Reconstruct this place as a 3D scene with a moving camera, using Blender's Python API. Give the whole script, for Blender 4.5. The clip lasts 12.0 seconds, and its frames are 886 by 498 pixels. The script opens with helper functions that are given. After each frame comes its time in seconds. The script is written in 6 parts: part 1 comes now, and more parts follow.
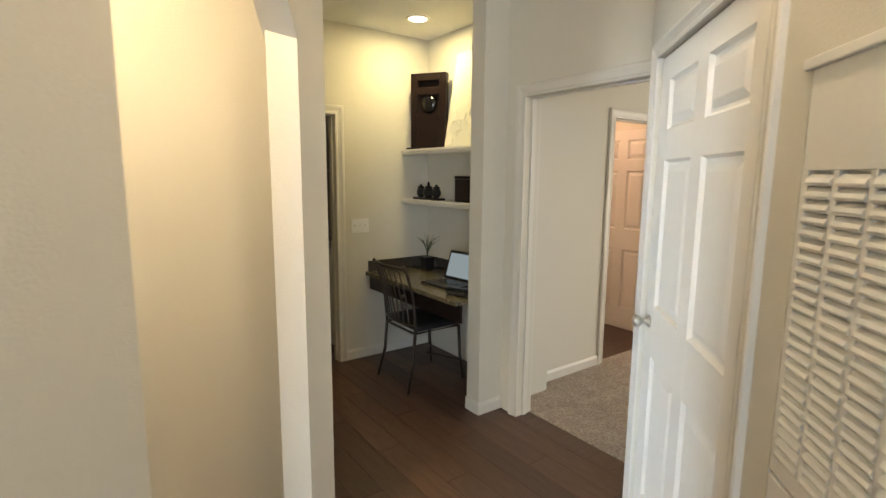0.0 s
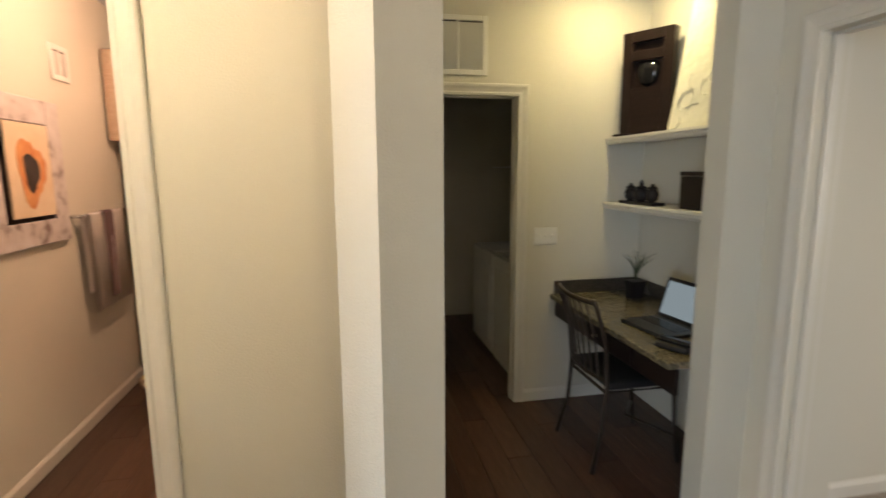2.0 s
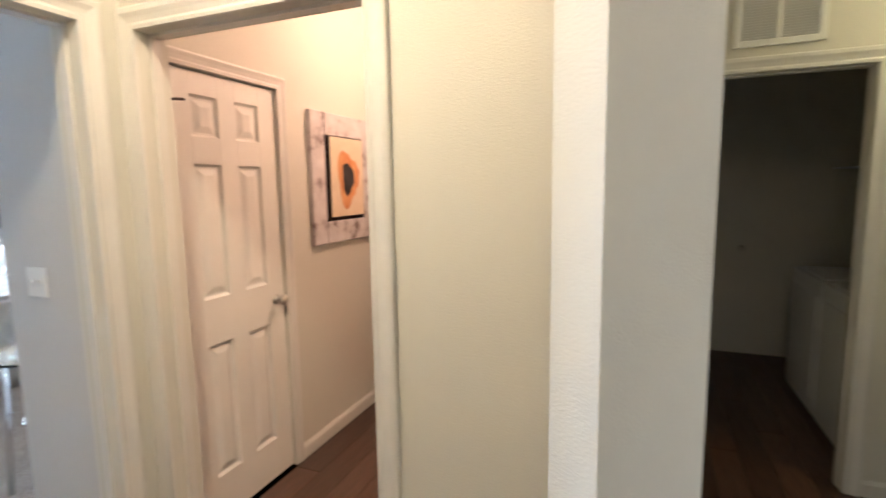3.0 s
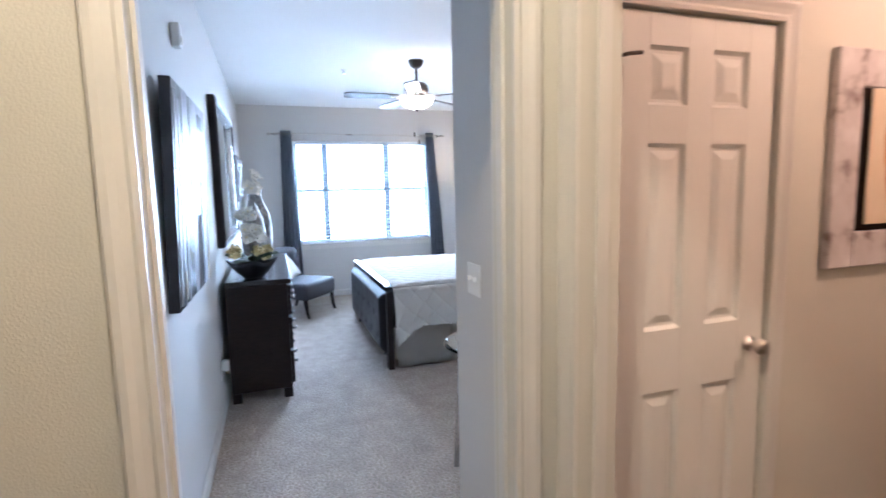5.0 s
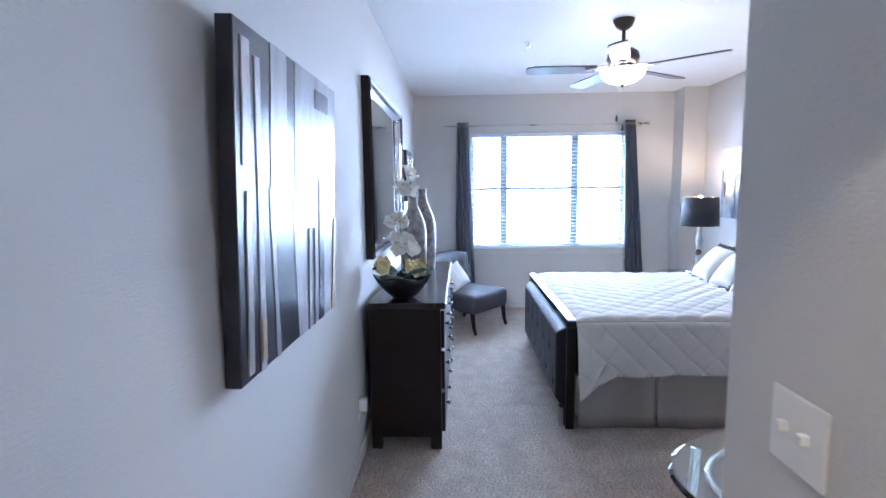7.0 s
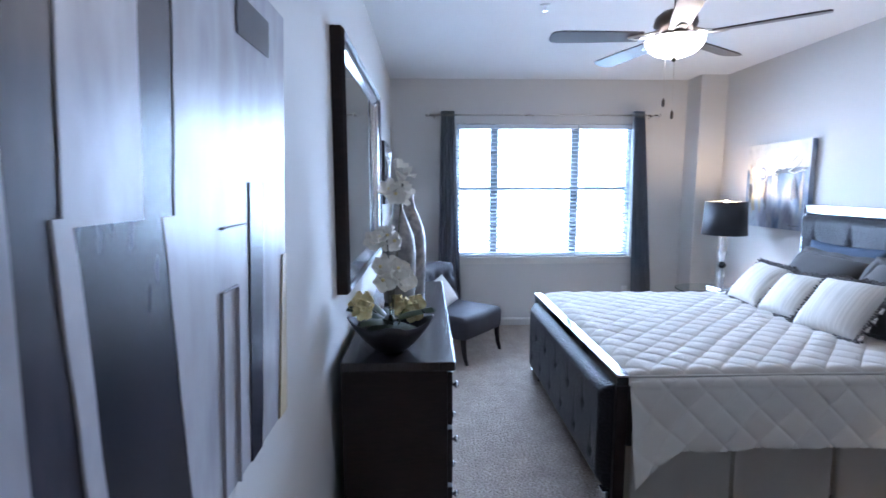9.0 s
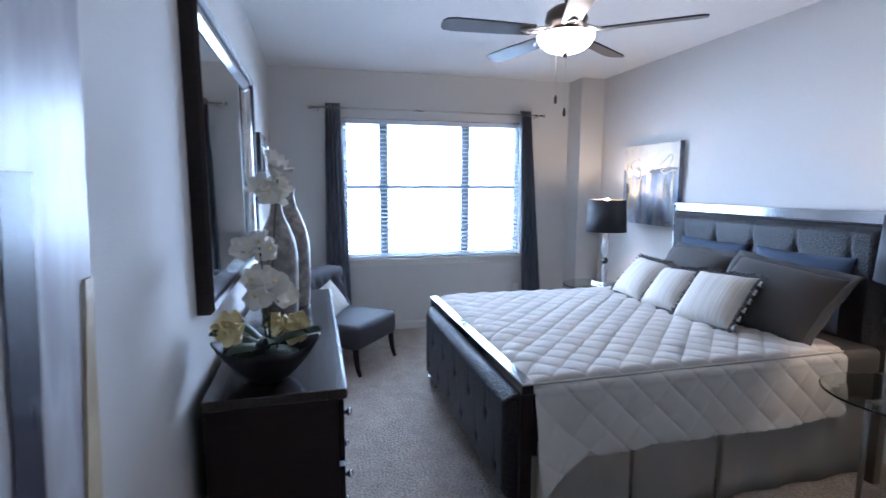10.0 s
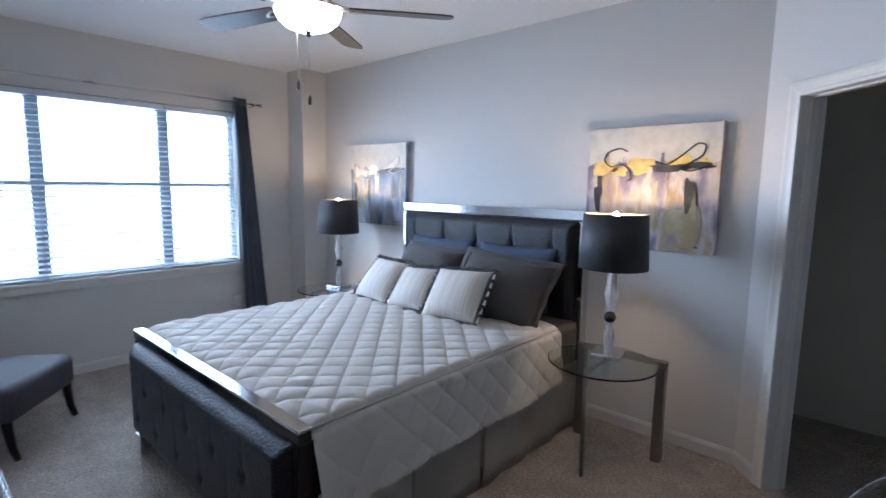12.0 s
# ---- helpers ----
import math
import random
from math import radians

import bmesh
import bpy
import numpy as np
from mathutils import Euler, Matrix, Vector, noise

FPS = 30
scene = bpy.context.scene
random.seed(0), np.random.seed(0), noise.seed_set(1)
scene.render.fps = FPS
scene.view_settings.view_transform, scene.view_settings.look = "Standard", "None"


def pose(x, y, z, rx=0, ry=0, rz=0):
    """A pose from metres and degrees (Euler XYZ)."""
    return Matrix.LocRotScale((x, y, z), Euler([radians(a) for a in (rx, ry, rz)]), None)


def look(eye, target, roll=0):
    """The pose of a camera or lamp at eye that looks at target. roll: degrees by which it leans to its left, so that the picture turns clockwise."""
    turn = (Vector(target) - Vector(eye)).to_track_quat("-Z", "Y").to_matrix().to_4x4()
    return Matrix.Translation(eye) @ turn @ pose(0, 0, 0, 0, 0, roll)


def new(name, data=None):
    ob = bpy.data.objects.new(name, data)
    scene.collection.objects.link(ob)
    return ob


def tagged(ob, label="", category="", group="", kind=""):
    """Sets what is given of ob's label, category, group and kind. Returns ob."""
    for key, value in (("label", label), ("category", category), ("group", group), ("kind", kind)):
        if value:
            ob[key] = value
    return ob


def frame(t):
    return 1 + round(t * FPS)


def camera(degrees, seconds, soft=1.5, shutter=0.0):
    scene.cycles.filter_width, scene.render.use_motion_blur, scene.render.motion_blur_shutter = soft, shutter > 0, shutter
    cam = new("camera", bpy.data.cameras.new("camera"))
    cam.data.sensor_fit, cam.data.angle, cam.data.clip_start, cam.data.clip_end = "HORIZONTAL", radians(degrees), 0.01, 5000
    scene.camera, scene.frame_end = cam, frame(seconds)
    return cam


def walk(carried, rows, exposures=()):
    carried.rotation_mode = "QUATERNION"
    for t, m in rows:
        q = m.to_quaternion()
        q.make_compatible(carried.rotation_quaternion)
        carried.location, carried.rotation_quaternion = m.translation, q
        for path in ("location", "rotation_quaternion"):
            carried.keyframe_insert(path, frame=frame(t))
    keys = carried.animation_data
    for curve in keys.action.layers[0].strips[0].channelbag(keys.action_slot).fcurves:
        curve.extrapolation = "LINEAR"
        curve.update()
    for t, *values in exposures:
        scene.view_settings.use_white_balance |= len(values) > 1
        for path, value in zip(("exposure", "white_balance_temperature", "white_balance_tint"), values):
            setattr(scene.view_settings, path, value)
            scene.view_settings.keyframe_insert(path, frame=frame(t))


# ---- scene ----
cam = camera(83.5, 12.0, shutter=0.4)
PATH = [
    (0, (0.91, 0.28, 1.569), (2.076, 1.879, 1.278), 0.5),
    (0.5, (1.073, 0.468, 1.563), (2.245, 2.062, 1.264), 0.4),
    (1, (1.248, 0.673, 1.568), (2.363, 2.306, 1.267), 0.4),
    (1.5, (1.384, 0.841, 1.585), (2.18, 2.648, 1.271), -0.4),
    (2, (1.50, 0.965, 1.575), (1.876, 2.905, 1.268), -0.3),
    (2.5, (1.595, 1.1, 1.58), (1.441, 3.072, 1.285), -0.7),
    (3, (1.625, 1.213, 1.53), (0.888, 3.055, 1.278), -0.9),
    (3.5, (1.568, 1.365, 1.55), (0.44, 2.994, 1.28), -0.9),
    (3.7, (1.557, 1.447, 1.542), (0.295, 2.978, 1.283), -0.9),
    (5.3, (1.004, 1.743, 1.508), (-0.925, 2.218, 1.276), -1.3),
    (5.5, (0.934, 1.77, 1.529), (-1.012, 2.17, 1.297), -1.2),
    (6, (0.696, 1.85, 1.541), (-1.277, 2.078, 1.306), -1.1),
    (6.5, (0.453, 1.903, 1.538), (-1.533, 1.917, 1.303), -1.0),
    (7, (0.176, 1.894, 1.548), (-1.809, 1.819, 1.313), -0.7),
    (8.8, (-0.683, 1.727, 1.575), (-2.668, 1.716, 1.331), -0.1),
    (9, (-0.751, 1.688, 1.59), (-2.734, 1.753, 1.338), -0.1),
    (9.5, (-0.865, 1.676, 1.582), (-2.827, 1.97, 1.327), 0.1),
    (10, (-1.005, 1.708, 1.582), (-2.924, 2.207, 1.326), 0.1),
    (10.5, (-1.118, 1.721, 1.583), (-2.968, 2.437, 1.324), 0.3),
    (11, (-1.228, 1.725, 1.583), (-2.936, 2.733, 1.325), 0.5),
    (11.5, (-1.347, 1.703, 1.584), (-2.86, 2.987, 1.329), 0.7),
    (12, (-1.451, 1.68, 1.584), (-2.78, 3.154, 1.332), 0.9),
]
walk(cam, [(t, look(eye, target, roll)) for t, eye, target, roll in PATH], exposures=[(0.0, 0.54, 6750, 11), (1.0, 0.28, 6900, 11), (2.0, 0.34, 6500, 12), (2.5, 0.52, 6200, 12), (3.5, 0.45, 5450, 14), (5.5, 0.14, 5350, 16), (6.5, 0.02, 5330, 19), (7.2, -0.04, 5350, 20), (9.0, -0.50, 5330, 19), (10.0, -0.80, 5400, 19), (12.0, -1.14, 5650, 17)])

# ---- world, sun and exposure ----
world = bpy.data.worlds.new("world")
scene.world = world
world.use_nodes = True
wn = world.node_tree
sky = wn.nodes.new("ShaderNodeTexSky")
sky.sky_type, sky.sun_disc = "NISHITA", False
sky.sun_elevation, sky.sun_rotation = radians(50), radians(60)
wn.links.new(sky.outputs[0], wn.nodes["Background"].inputs[0])
wn.nodes["Background"].inputs[1].default_value = 0.12


def area(name, place, target, sx, sy, watts, colour):
    lamp = bpy.data.lights.new(name, "AREA")
    lamp.shape, lamp.size, lamp.size_y = "RECTANGLE", sx, sy
    lamp.energy, lamp.color = watts, colour
    ob = new(name, lamp)
    ob.matrix_world = look(place, target)
    return ob


def point(name, place, watts, colour, radius=0.04):
    lamp = bpy.data.lights.new(name, "POINT")
    lamp.energy, lamp.color, lamp.shadow_soft_size = watts, colour, radius
    ob = new(name, lamp)
    ob.location = place
    return ob


WARM = (1.0, 0.72, 0.42)
NOOK_W, VEST_W, HALL_W, BATH_W, BATH2_W, SKY_GLOW = 9, 23, 17, 50, 32, 5.5
area("window_daylight", (-6.48, 3.0, 1.53), (-4.0, 3.0, 1.42), 1.95, 1.45, 650, (0.66, 0.82, 1.0))
area("living_window_daylight", (-2.25, -3.66, 1.45), (0.9, 0.9, 1.3), 1.7, 1.6, 155, (0.74, 0.87, 1.0))
# added lamp that brightens the second bedroom through an unseen wall opening
area("second_bedroom_fill", (6.66, 0.75, 1.45), (4.0, 1.6, 0.9), 1.3, 1.4, 44, (1.0, 0.92, 0.78))


# ---- materials ----
def mat(name, colour, rough=0.6, metal=0.0, grain=0.0, scale=60.0, bump=0.0, stain=0.0, stain_scale=2.0, second=None, stretch=(1, 1, 1), island=0.0, sheen=0.0, deep=0.004):
    """A principled material: fine grain and bump at scale, broad stains at stain_scale."""
    m = bpy.data.materials.new(name)
    m.use_nodes = True
    n, l = m.node_tree.nodes, m.node_tree.links
    b = n["Principled BSDF"]
    b.inputs["Roughness"].default_value, b.inputs["Metallic"].default_value = rough, metal
    base = n.new("ShaderNodeRGB")
    base.outputs[0].default_value = (*colour, 1)
    out = base.outputs[0]
    co = n.new("ShaderNodeTexCoord")
    mp = n.new("ShaderNodeMapping")
    mp.inputs["Scale"].default_value = stretch
    l.new(co.outputs["Object"], mp.inputs[0])
    fine = n.new("ShaderNodeTexNoise")
    fine.inputs["Scale"].default_value, fine.inputs["Detail"].default_value = scale, 4
    l.new(mp.outputs[0], fine.inputs["Vector"])
    broad = n.new("ShaderNodeTexNoise")
    broad.inputs["Scale"].default_value, broad.inputs["Detail"].default_value = stain_scale, 3
    l.new(mp.outputs[0], broad.inputs["Vector"])

    def mix(fac, a, strength, dark):
        ramp = n.new("ShaderNodeMapRange")
        ramp.inputs[1].default_value, ramp.inputs[2].default_value = 0.35, 0.68
        ramp.inputs[3].default_value, ramp.inputs[4].default_value = 0.0, strength
        l.new(fac, ramp.inputs[0])
        mx = n.new("ShaderNodeMix")
        mx.data_type = "RGBA"
        mx.inputs[7].default_value = (*dark, 1)
        l.new(ramp.outputs[0], mx.inputs[0])
        l.new(a, mx.inputs[6])
        return mx.outputs[2]

    other = second or tuple(c * 0.45 for c in colour)
    if grain:
        out = mix(fine.outputs[0], out, grain, other)
    if stain:
        out = mix(broad.outputs[0], out, stain, other)
    if island:
        info = n.new("ShaderNodeObjectInfo")
        hsv = n.new("ShaderNodeHueSaturation")
        rng = n.new("ShaderNodeMapRange")
        rng.inputs[3].default_value, rng.inputs[4].default_value = 1 - island, 1 + island
        l.new(info.outputs["Random"], rng.inputs[0])
        l.new(rng.outputs[0], hsv.inputs["Value"])
        l.new(out, hsv.inputs["Color"])
        out = hsv.outputs[0]
    l.new(out, b.inputs["Base Color"])
    if bump:
        bp = n.new("ShaderNodeBump")
        bp.inputs["Strength"].default_value, bp.inputs["Distance"].default_value = min(1, bump), deep
        l.new(fine.outputs[0], bp.inputs["Height"])
        l.new(bp.outputs[0], b.inputs["Normal"])
    if rough < 0.7:
        rr = n.new("ShaderNodeMapRange")
        rr.inputs[3].default_value, rr.inputs[4].default_value = rough * 0.85, min(1, rough * 1.2)
        l.new(broad.outputs[0], rr.inputs[0])
        l.new(rr.outputs[0], b.inputs["Roughness"])
    if sheen:
        b.inputs["Sheen Weight"].default_value = sheen
    return m


def glass(name, tint=(0.9, 0.97, 0.95), rough=0.0, ior=1.45):
    m = bpy.data.materials.new(name)
    m.use_nodes = True
    b = m.node_tree.nodes["Principled BSDF"]
    b.inputs["Base Color"].default_value = (*tint, 1)
    b.inputs["Transmission Weight"].default_value = 1
    b.inputs["Roughness"].default_value, b.inputs["IOR"].default_value = rough, ior
    return m


def glow(name, colour, strength):
    m = bpy.data.materials.new(name)
    m.use_nodes = True
    n, l = m.node_tree.nodes, m.node_tree.links
    e = n.new("ShaderNodeEmission")
    e.inputs[0].default_value, e.inputs[1].default_value = (*colour, 1), strength
    l.new(e.outputs[0], n["Material Output"].inputs[0])
    return m


def noise_mix(m_name, stops, scale, rough=0.6, bump=0.0, stretch=(1, 1, 1), detail=5, deep=0.003):
    """A painted surface: noise through a colour ramp."""
    m = bpy.data.materials.new(m_name)
    m.use_nodes = True
    n, l = m.node_tree.nodes, m.node_tree.links
    b = n["Principled BSDF"]
    b.inputs["Roughness"].default_value = rough
    co, mp, nz, rp = n.new("ShaderNodeTexCoord"), n.new("ShaderNodeMapping"), n.new("ShaderNodeTexNoise"), n.new("ShaderNodeValToRGB")
    mp.inputs["Scale"].default_value = stretch
    nz.inputs["Scale"].default_value, nz.inputs["Detail"].default_value = scale, detail
    l.new(co.outputs["Object"], mp.inputs[0])
    l.new(mp.outputs[0], nz.inputs["Vector"])
    l.new(nz.outputs[0], rp.inputs[0])
    el = rp.color_ramp.elements
    el[0].position, el[0].color = stops[0][0], (*stops[0][1], 1)
    el[1].position, el[1].color = stops[-1][0], (*stops[-1][1], 1)
    for pos, c in stops[1:-1]:
        e = el.new(pos)
        e.color = (*c, 1)
    l.new(rp.outputs[0], b.inputs["Base Color"])
    if bump:
        bp = n.new("ShaderNodeBump")
        bp.inputs["Strength"].default_value, bp.inputs["Distance"].default_value = bump, deep
        l.new(nz.outputs[0], bp.inputs["Height"])
        l.new(bp.outputs[0], b.inputs["Normal"])
    return m


WALL = mat("wall_paint", (0.60, 0.575, 0.50), 0.85, grain=0.06, scale=170, bump=0.35, stain=0.05, stain_scale=1.3, second=(0.5, 0.47, 0.4))
BEDWALL = mat("bedroom_paint", (0.56, 0.545, 0.52), 0.85, grain=0.06, scale=170, bump=0.35, stain=0.05, stain_scale=1.3, second=(0.47, 0.45, 0.43))
CEIL = mat("ceiling_paint", (0.78, 0.78, 0.77), 0.9, grain=0.06, scale=140, bump=0.3, stain=0.04)
TRIM = mat("trim_paint", (0.64, 0.615, 0.56), 0.38, grain=0.03, scale=90, bump=0.04, stain=0.05)
BEDTRIM = mat("bedroom_trim_paint", (0.57, 0.55, 0.52), 0.45, grain=0.03, scale=90, bump=0.04, stain=0.05)
DOORP = mat("door_paint", (0.74, 0.71, 0.65), 0.52, grain=0.04, scale=160, bump=0.05, stain=0.05, stretch=(1, 1, 0.12))
CARPET = mat("carpet", (0.54, 0.46, 0.385), 0.95, grain=0.85, scale=70, bump=1.0, stain=0.40, stain_scale=8, second=(0.235, 0.19, 0.155), deep=0.03)
PLANK = mat("dark_wood_plank", (0.080, 0.040, 0.026), 0.34, grain=0.7, scale=14, bump=0.12, stain=0.5, stain_scale=3, second=(0.035, 0.019, 0.013), stretch=(0.7, 9, 9), island=0.35)
JOINT_AND_DUCT = mat("underlay_and_duct_shade", (0.012, 0.009, 0.007), 0.9, grain=0.1)
BLACKWOOD = mat("espresso_wood", (0.010, 0.006, 0.006), 0.34, grain=0.5, scale=20, bump=0.06, stain=0.3, second=(0.024, 0.014, 0.012), stretch=(1, 1, 6))
BLACKTOP = mat("worn_espresso_top", (0.014, 0.009, 0.009), 0.2, grain=0.5, scale=16, bump=0.12, stain=0.5, second=(0.035, 0.026, 0.024), stretch=(1, 7, 1))
CHROME = mat("chrome", (0.75, 0.76, 0.78), 0.12, 1.0, grain=0.05)
NICKEL = mat("brushed_nickel", (0.55, 0.52, 0.47), 0.28, 1.0, grain=0.15, scale=200)
DARKMETAL = mat("dark_metal", (0.07, 0.055, 0.045), 0.38, 0.8, grain=0.2)
GLASS = glass("glass")
MIRROR = mat("mirror_silver", (0.86, 0.88, 0.88), 0.01, 1.0)


# ---- building helpers ----
def part(name, bm, material, parent=None, label="", smooth=False):
    me = bpy.data.meshes.new(name)
    bmesh.ops.recalc_face_normals(bm, faces=bm.faces[:])
    bm.to_mesh(me)
    bm.free()
    if smooth:
        for p in me.polygons:
            p.use_smooth = True
    me.materials.append(material)
    ob = new(name, me)
    ob.parent = parent
    if label:
        ob["label"] = label
    return ob


def thing(name, label, category, place=(0, 0, 0), rz=0, group="", kind=""):
    ob = new(name)
    ob.matrix_basis = pose(*place, 0, 0, rz)
    return tagged(ob, label, category, group, kind)


def box(bm, a, b, bevel=0.0, seg=2, m=None):
    """A box between two corners, with rounded edges."""
    r = bmesh.ops.create_cube(bm, size=1.0)
    c = [(p + q) / 2 for p, q in zip(a, b)]
    s = [abs(q - p) for p, q in zip(a, b)]
    for v in r["verts"]:
        v.co = Vector((c[0] + v.co.x * s[0], c[1] + v.co.y * s[1], c[2] + v.co.z * s[2]))
    verts = r["verts"]
    if bevel:
        edges = list({e for v in verts for e in v.link_edges})
        g = bmesh.ops.bevel(bm, geom=edges, offset=min(bevel, 0.49 * min(s)), segments=seg, affect="EDGES", profile=0.5)
        verts = list({v for f in g["faces"] for v in f.verts} | {v for v in verts if v.is_valid})
    if m is not None:
        bmesh.ops.transform(bm, matrix=m, verts=verts)
    return verts


def boxes(*args, bevel=0.0, seg=2, m=None):
    bm = bmesh.new()
    for a, b in args:
        box(bm, a, b, bevel, seg, m)
    return bm


def prism(pts, z0, z1, bm=None, holes=()):
    """An upright prism over a plan outline."""
    bm = bm or bmesh.new()
    lo = [bm.verts.new((x, y, z0)) for x, y in pts]
    hi = [bm.verts.new((x, y, z1)) for x, y in pts]
    bm.faces.new(lo[::-1])
    bm.faces.new(hi)
    for i in range(len(pts)):
        j = (i + 1) % len(pts)
        bm.faces.new((lo[i], lo[j], hi[j], hi[i]))
    return bm


def extrude_profile(profile, p0, p1, out, bm=None):
    """Sweep a profile of (away, up) along p0 to p1; out is the way that 'away' points."""
    bm = bm or bmesh.new()
    p0, p1, out = Vector(p0), Vector(p1), Vector(out).normalized()
    along = (p1 - p0).normalized()
    up = along.cross(out)
    if up.z < -0.01:
        up = -up
    ends = []
    for p in (p0, p1):
        ends.append([bm.verts.new(p + out * a + up * u) for a, u in profile])
    n = len(profile)
    for i in range(n):
        j = (i + 1) % n
        bm.faces.new((ends[0][i], ends[0][j], ends[1][j], ends[1][i]))
    bm.faces.new(ends[0][::-1])
    bm.faces.new(ends[1])
    return bm


def lathe(profile, seg=32, bm=None, at=(0, 0, 0), squash=(1, 1)):
    """A turned body from (radius, height) pairs."""
    bm = bm or bmesh.new()
    rings = []
    for r, z in profile:
        rings.append([bm.verts.new((at[0] + r * squash[0] * math.cos(2 * math.pi * k / seg), at[1] + r * squash[1] * math.sin(2 * math.pi * k / seg), at[2] + z)) for k in range(seg)])
    for a, b in zip(rings, rings[1:]):
        for k in range(seg):
            bm.faces.new((a[k], a[(k + 1) % seg], b[(k + 1) % seg], b[k]))
    bm.faces.new(rings[0][::-1])
    bm.faces.new(rings[-1])
    return bm


def tube(path, radius, seg=8, bm=None, taper=1.0):
    """A round bar along a line of points."""
    bm = bm or bmesh.new()
    pts = [Vector(p) for p in path]
    rings = []
    side = None
    for i, p in enumerate(pts):
        d = (pts[min(i + 1, len(pts) - 1)] - pts[max(i - 1, 0)]).normalized()
        ref = side if side is not None else (Vector((1, 0, 0)) if abs(d.x) < 0.8 else Vector((0, 1, 0)))
        v = d.cross(ref).normalized()
        side = v.cross(d).normalized()
        r = radius * (1 + (taper - 1) * i / max(1, len(pts) - 1))
        rings.append([bm.verts.new(p + r * (side * math.cos(2 * math.pi * k / seg) + v * math.sin(2 * math.pi * k / seg))) for k in range(seg)])
    for a, b in zip(rings, rings[1:]):
        for k in range(seg):
            bm.faces.new((a[k], a[(k + 1) % seg], b[(k + 1) % seg], b[k]))
    bm.faces.new(rings[0][::-1])
    bm.faces.new(rings[-1])
    return bm


# ---- structure ----
CEIL_Z = 2.74


def structure(name, bm, material, label, category):
    return tagged(part(name, bm, material), label, category, kind="structure")


class Wall:
    """A straight wall seen from its room face: origin, direction along, thickness behind. Local x runs along, y goes into the wall."""

    def __init__(self, name, a, b, thick, material, label, openings=(), height=CEIL_Z, parent=None):
        a, b = Vector(a), Vector(b)
        self.length = (b - a).length
        ang = math.atan2(b.y - a.y, b.x - a.x)
        self.m = Matrix.Translation((a.x, a.y, 0)) @ Matrix.Rotation(ang, 4, "Z")
        bm = bmesh.new()
        x = 0.0
        for x0, x1, z0, z1 in sorted(openings):
            if x0 > x:
                box(bm, (x, 0, 0), (x0, thick, height), m=self.m)
            if z1 < height:
                box(bm, (x0, 0, z1), (x1, thick, height), m=self.m)
            if z0 > 0:
                box(bm, (x0, 0, 0), (x1, thick, z0), m=self.m)
            x = x1
        if x < self.length:
            box(bm, (x, 0, 0), (self.length, thick, height), m=self.m)
        self.ob = structure(name, bm, material, label, "wall")

    def base(self, x0, x1, name="baseboard", h=0.085, t=0.014, paint=None):
        prof = [(0, 0), (t, 0), (t, h - 0.02), (t * 0.6, h - 0.008), (t * 0.35, h), (0, h)]
        p0, p1 = self.m @ Vector((x0, 0, 0)), self.m @ Vector((x1, 0, 0))
        bm = extrude_profile(prof, p0, p1, self.m.to_3x3() @ Vector((0, -1, 0)))
        structure(name, bm, paint or TRIM, "off-white painted baseboard along the wall", "baseboard")

    def casing(self, x0, x1, top, name="door_casing", w=0.07, thick=0.115, both=False, lining=True, label="off-white moulded casing round the doorway", sides=(True, True)):
        """Moulded trim round an opening x0..x1 (the clear width), and the lining through the wall."""
        bm = bmesh.new()
        prof = [(0, 0), (0.011, 0), (0.013, 0.012), (0.010, 0.020), (0.014, 0.036), (0.020, 0.050), (0.020, w - 0.006), (0.016, w), (0, w)]
        for side in ((0, -1), (thick, 1)) if both else ((0, -1),):
            y, s = side

            def strip(p0, p1, grow):
                ends = []
                d = (Vector(p1) - Vector(p0)).normalized()
                for p, e in ((p0, -1), (p1, 1)):
                    row = []
                    for a, u in prof:
                        q = Vector(p) + Vector(grow) * u + Vector((0, s, 0)) * a
                        row.append(q)
                    ends.append(row)
                return ends

            def mitre(p0, p1, grow, m0, m1):
                ends = strip(p0, p1, grow)
                d = (Vector(p1) - Vector(p0)).normalized()
                for (a, u), q in zip(prof, ends[0]):
                    q -= d * u * m0
                for (a, u), q in zip(prof, ends[1]):
                    q += d * u * m1
                vs = [[bm.verts.new(self.m @ q) for q in e] for e in ends]
                n = len(prof)
                for i in range(n):
                    j = (i + 1) % n
                    bm.faces.new((vs[0][i], vs[0][j], vs[1][j], vs[1][i]))
                bm.faces.new(vs[0][::-1])
                bm.faces.new(vs[1])

            if sides[0]:
                mitre((x0, y, 0), (x0, y, top), (-1, 0, 0), 0, 1)
            if sides[1]:
                mitre((x1, y, 0), (x1, y, top), (1, 0, 0), 0, 1)
            mitre((x0, y, top), (x1, y, top), (0, 0, 1), 1, 1)
        structure(name, bm, TRIM, label, "door casing")
        if lining:
            bm = bmesh.new()
            t = 0.018
            box(bm, (x0 - t, -0.002, 0), (x0 - 0.003, thick + 0.002, top), m=self.m)
            box(bm, (x1 + 0.003, -0.002, 0), (x1 + t, thick + 0.002, top), m=self.m)
            box(bm, (x0 - t, -0.002, top + 0.003), (x1 + t, thick + 0.002, top + t), m=self.m)
            # stop bead
            for q0, q1 in (((x0 - 0.003, 0.045, 0), (x0 + 0.009, 0.08, top)), ((x1 - 0.009, 0.045, 0), (x1 + 0.003, 0.08, top)), ((x0, 0.045, top - 0.009), (x1, 0.08, top + 0.003))):
                box(bm, q0, q1, m=self.m)
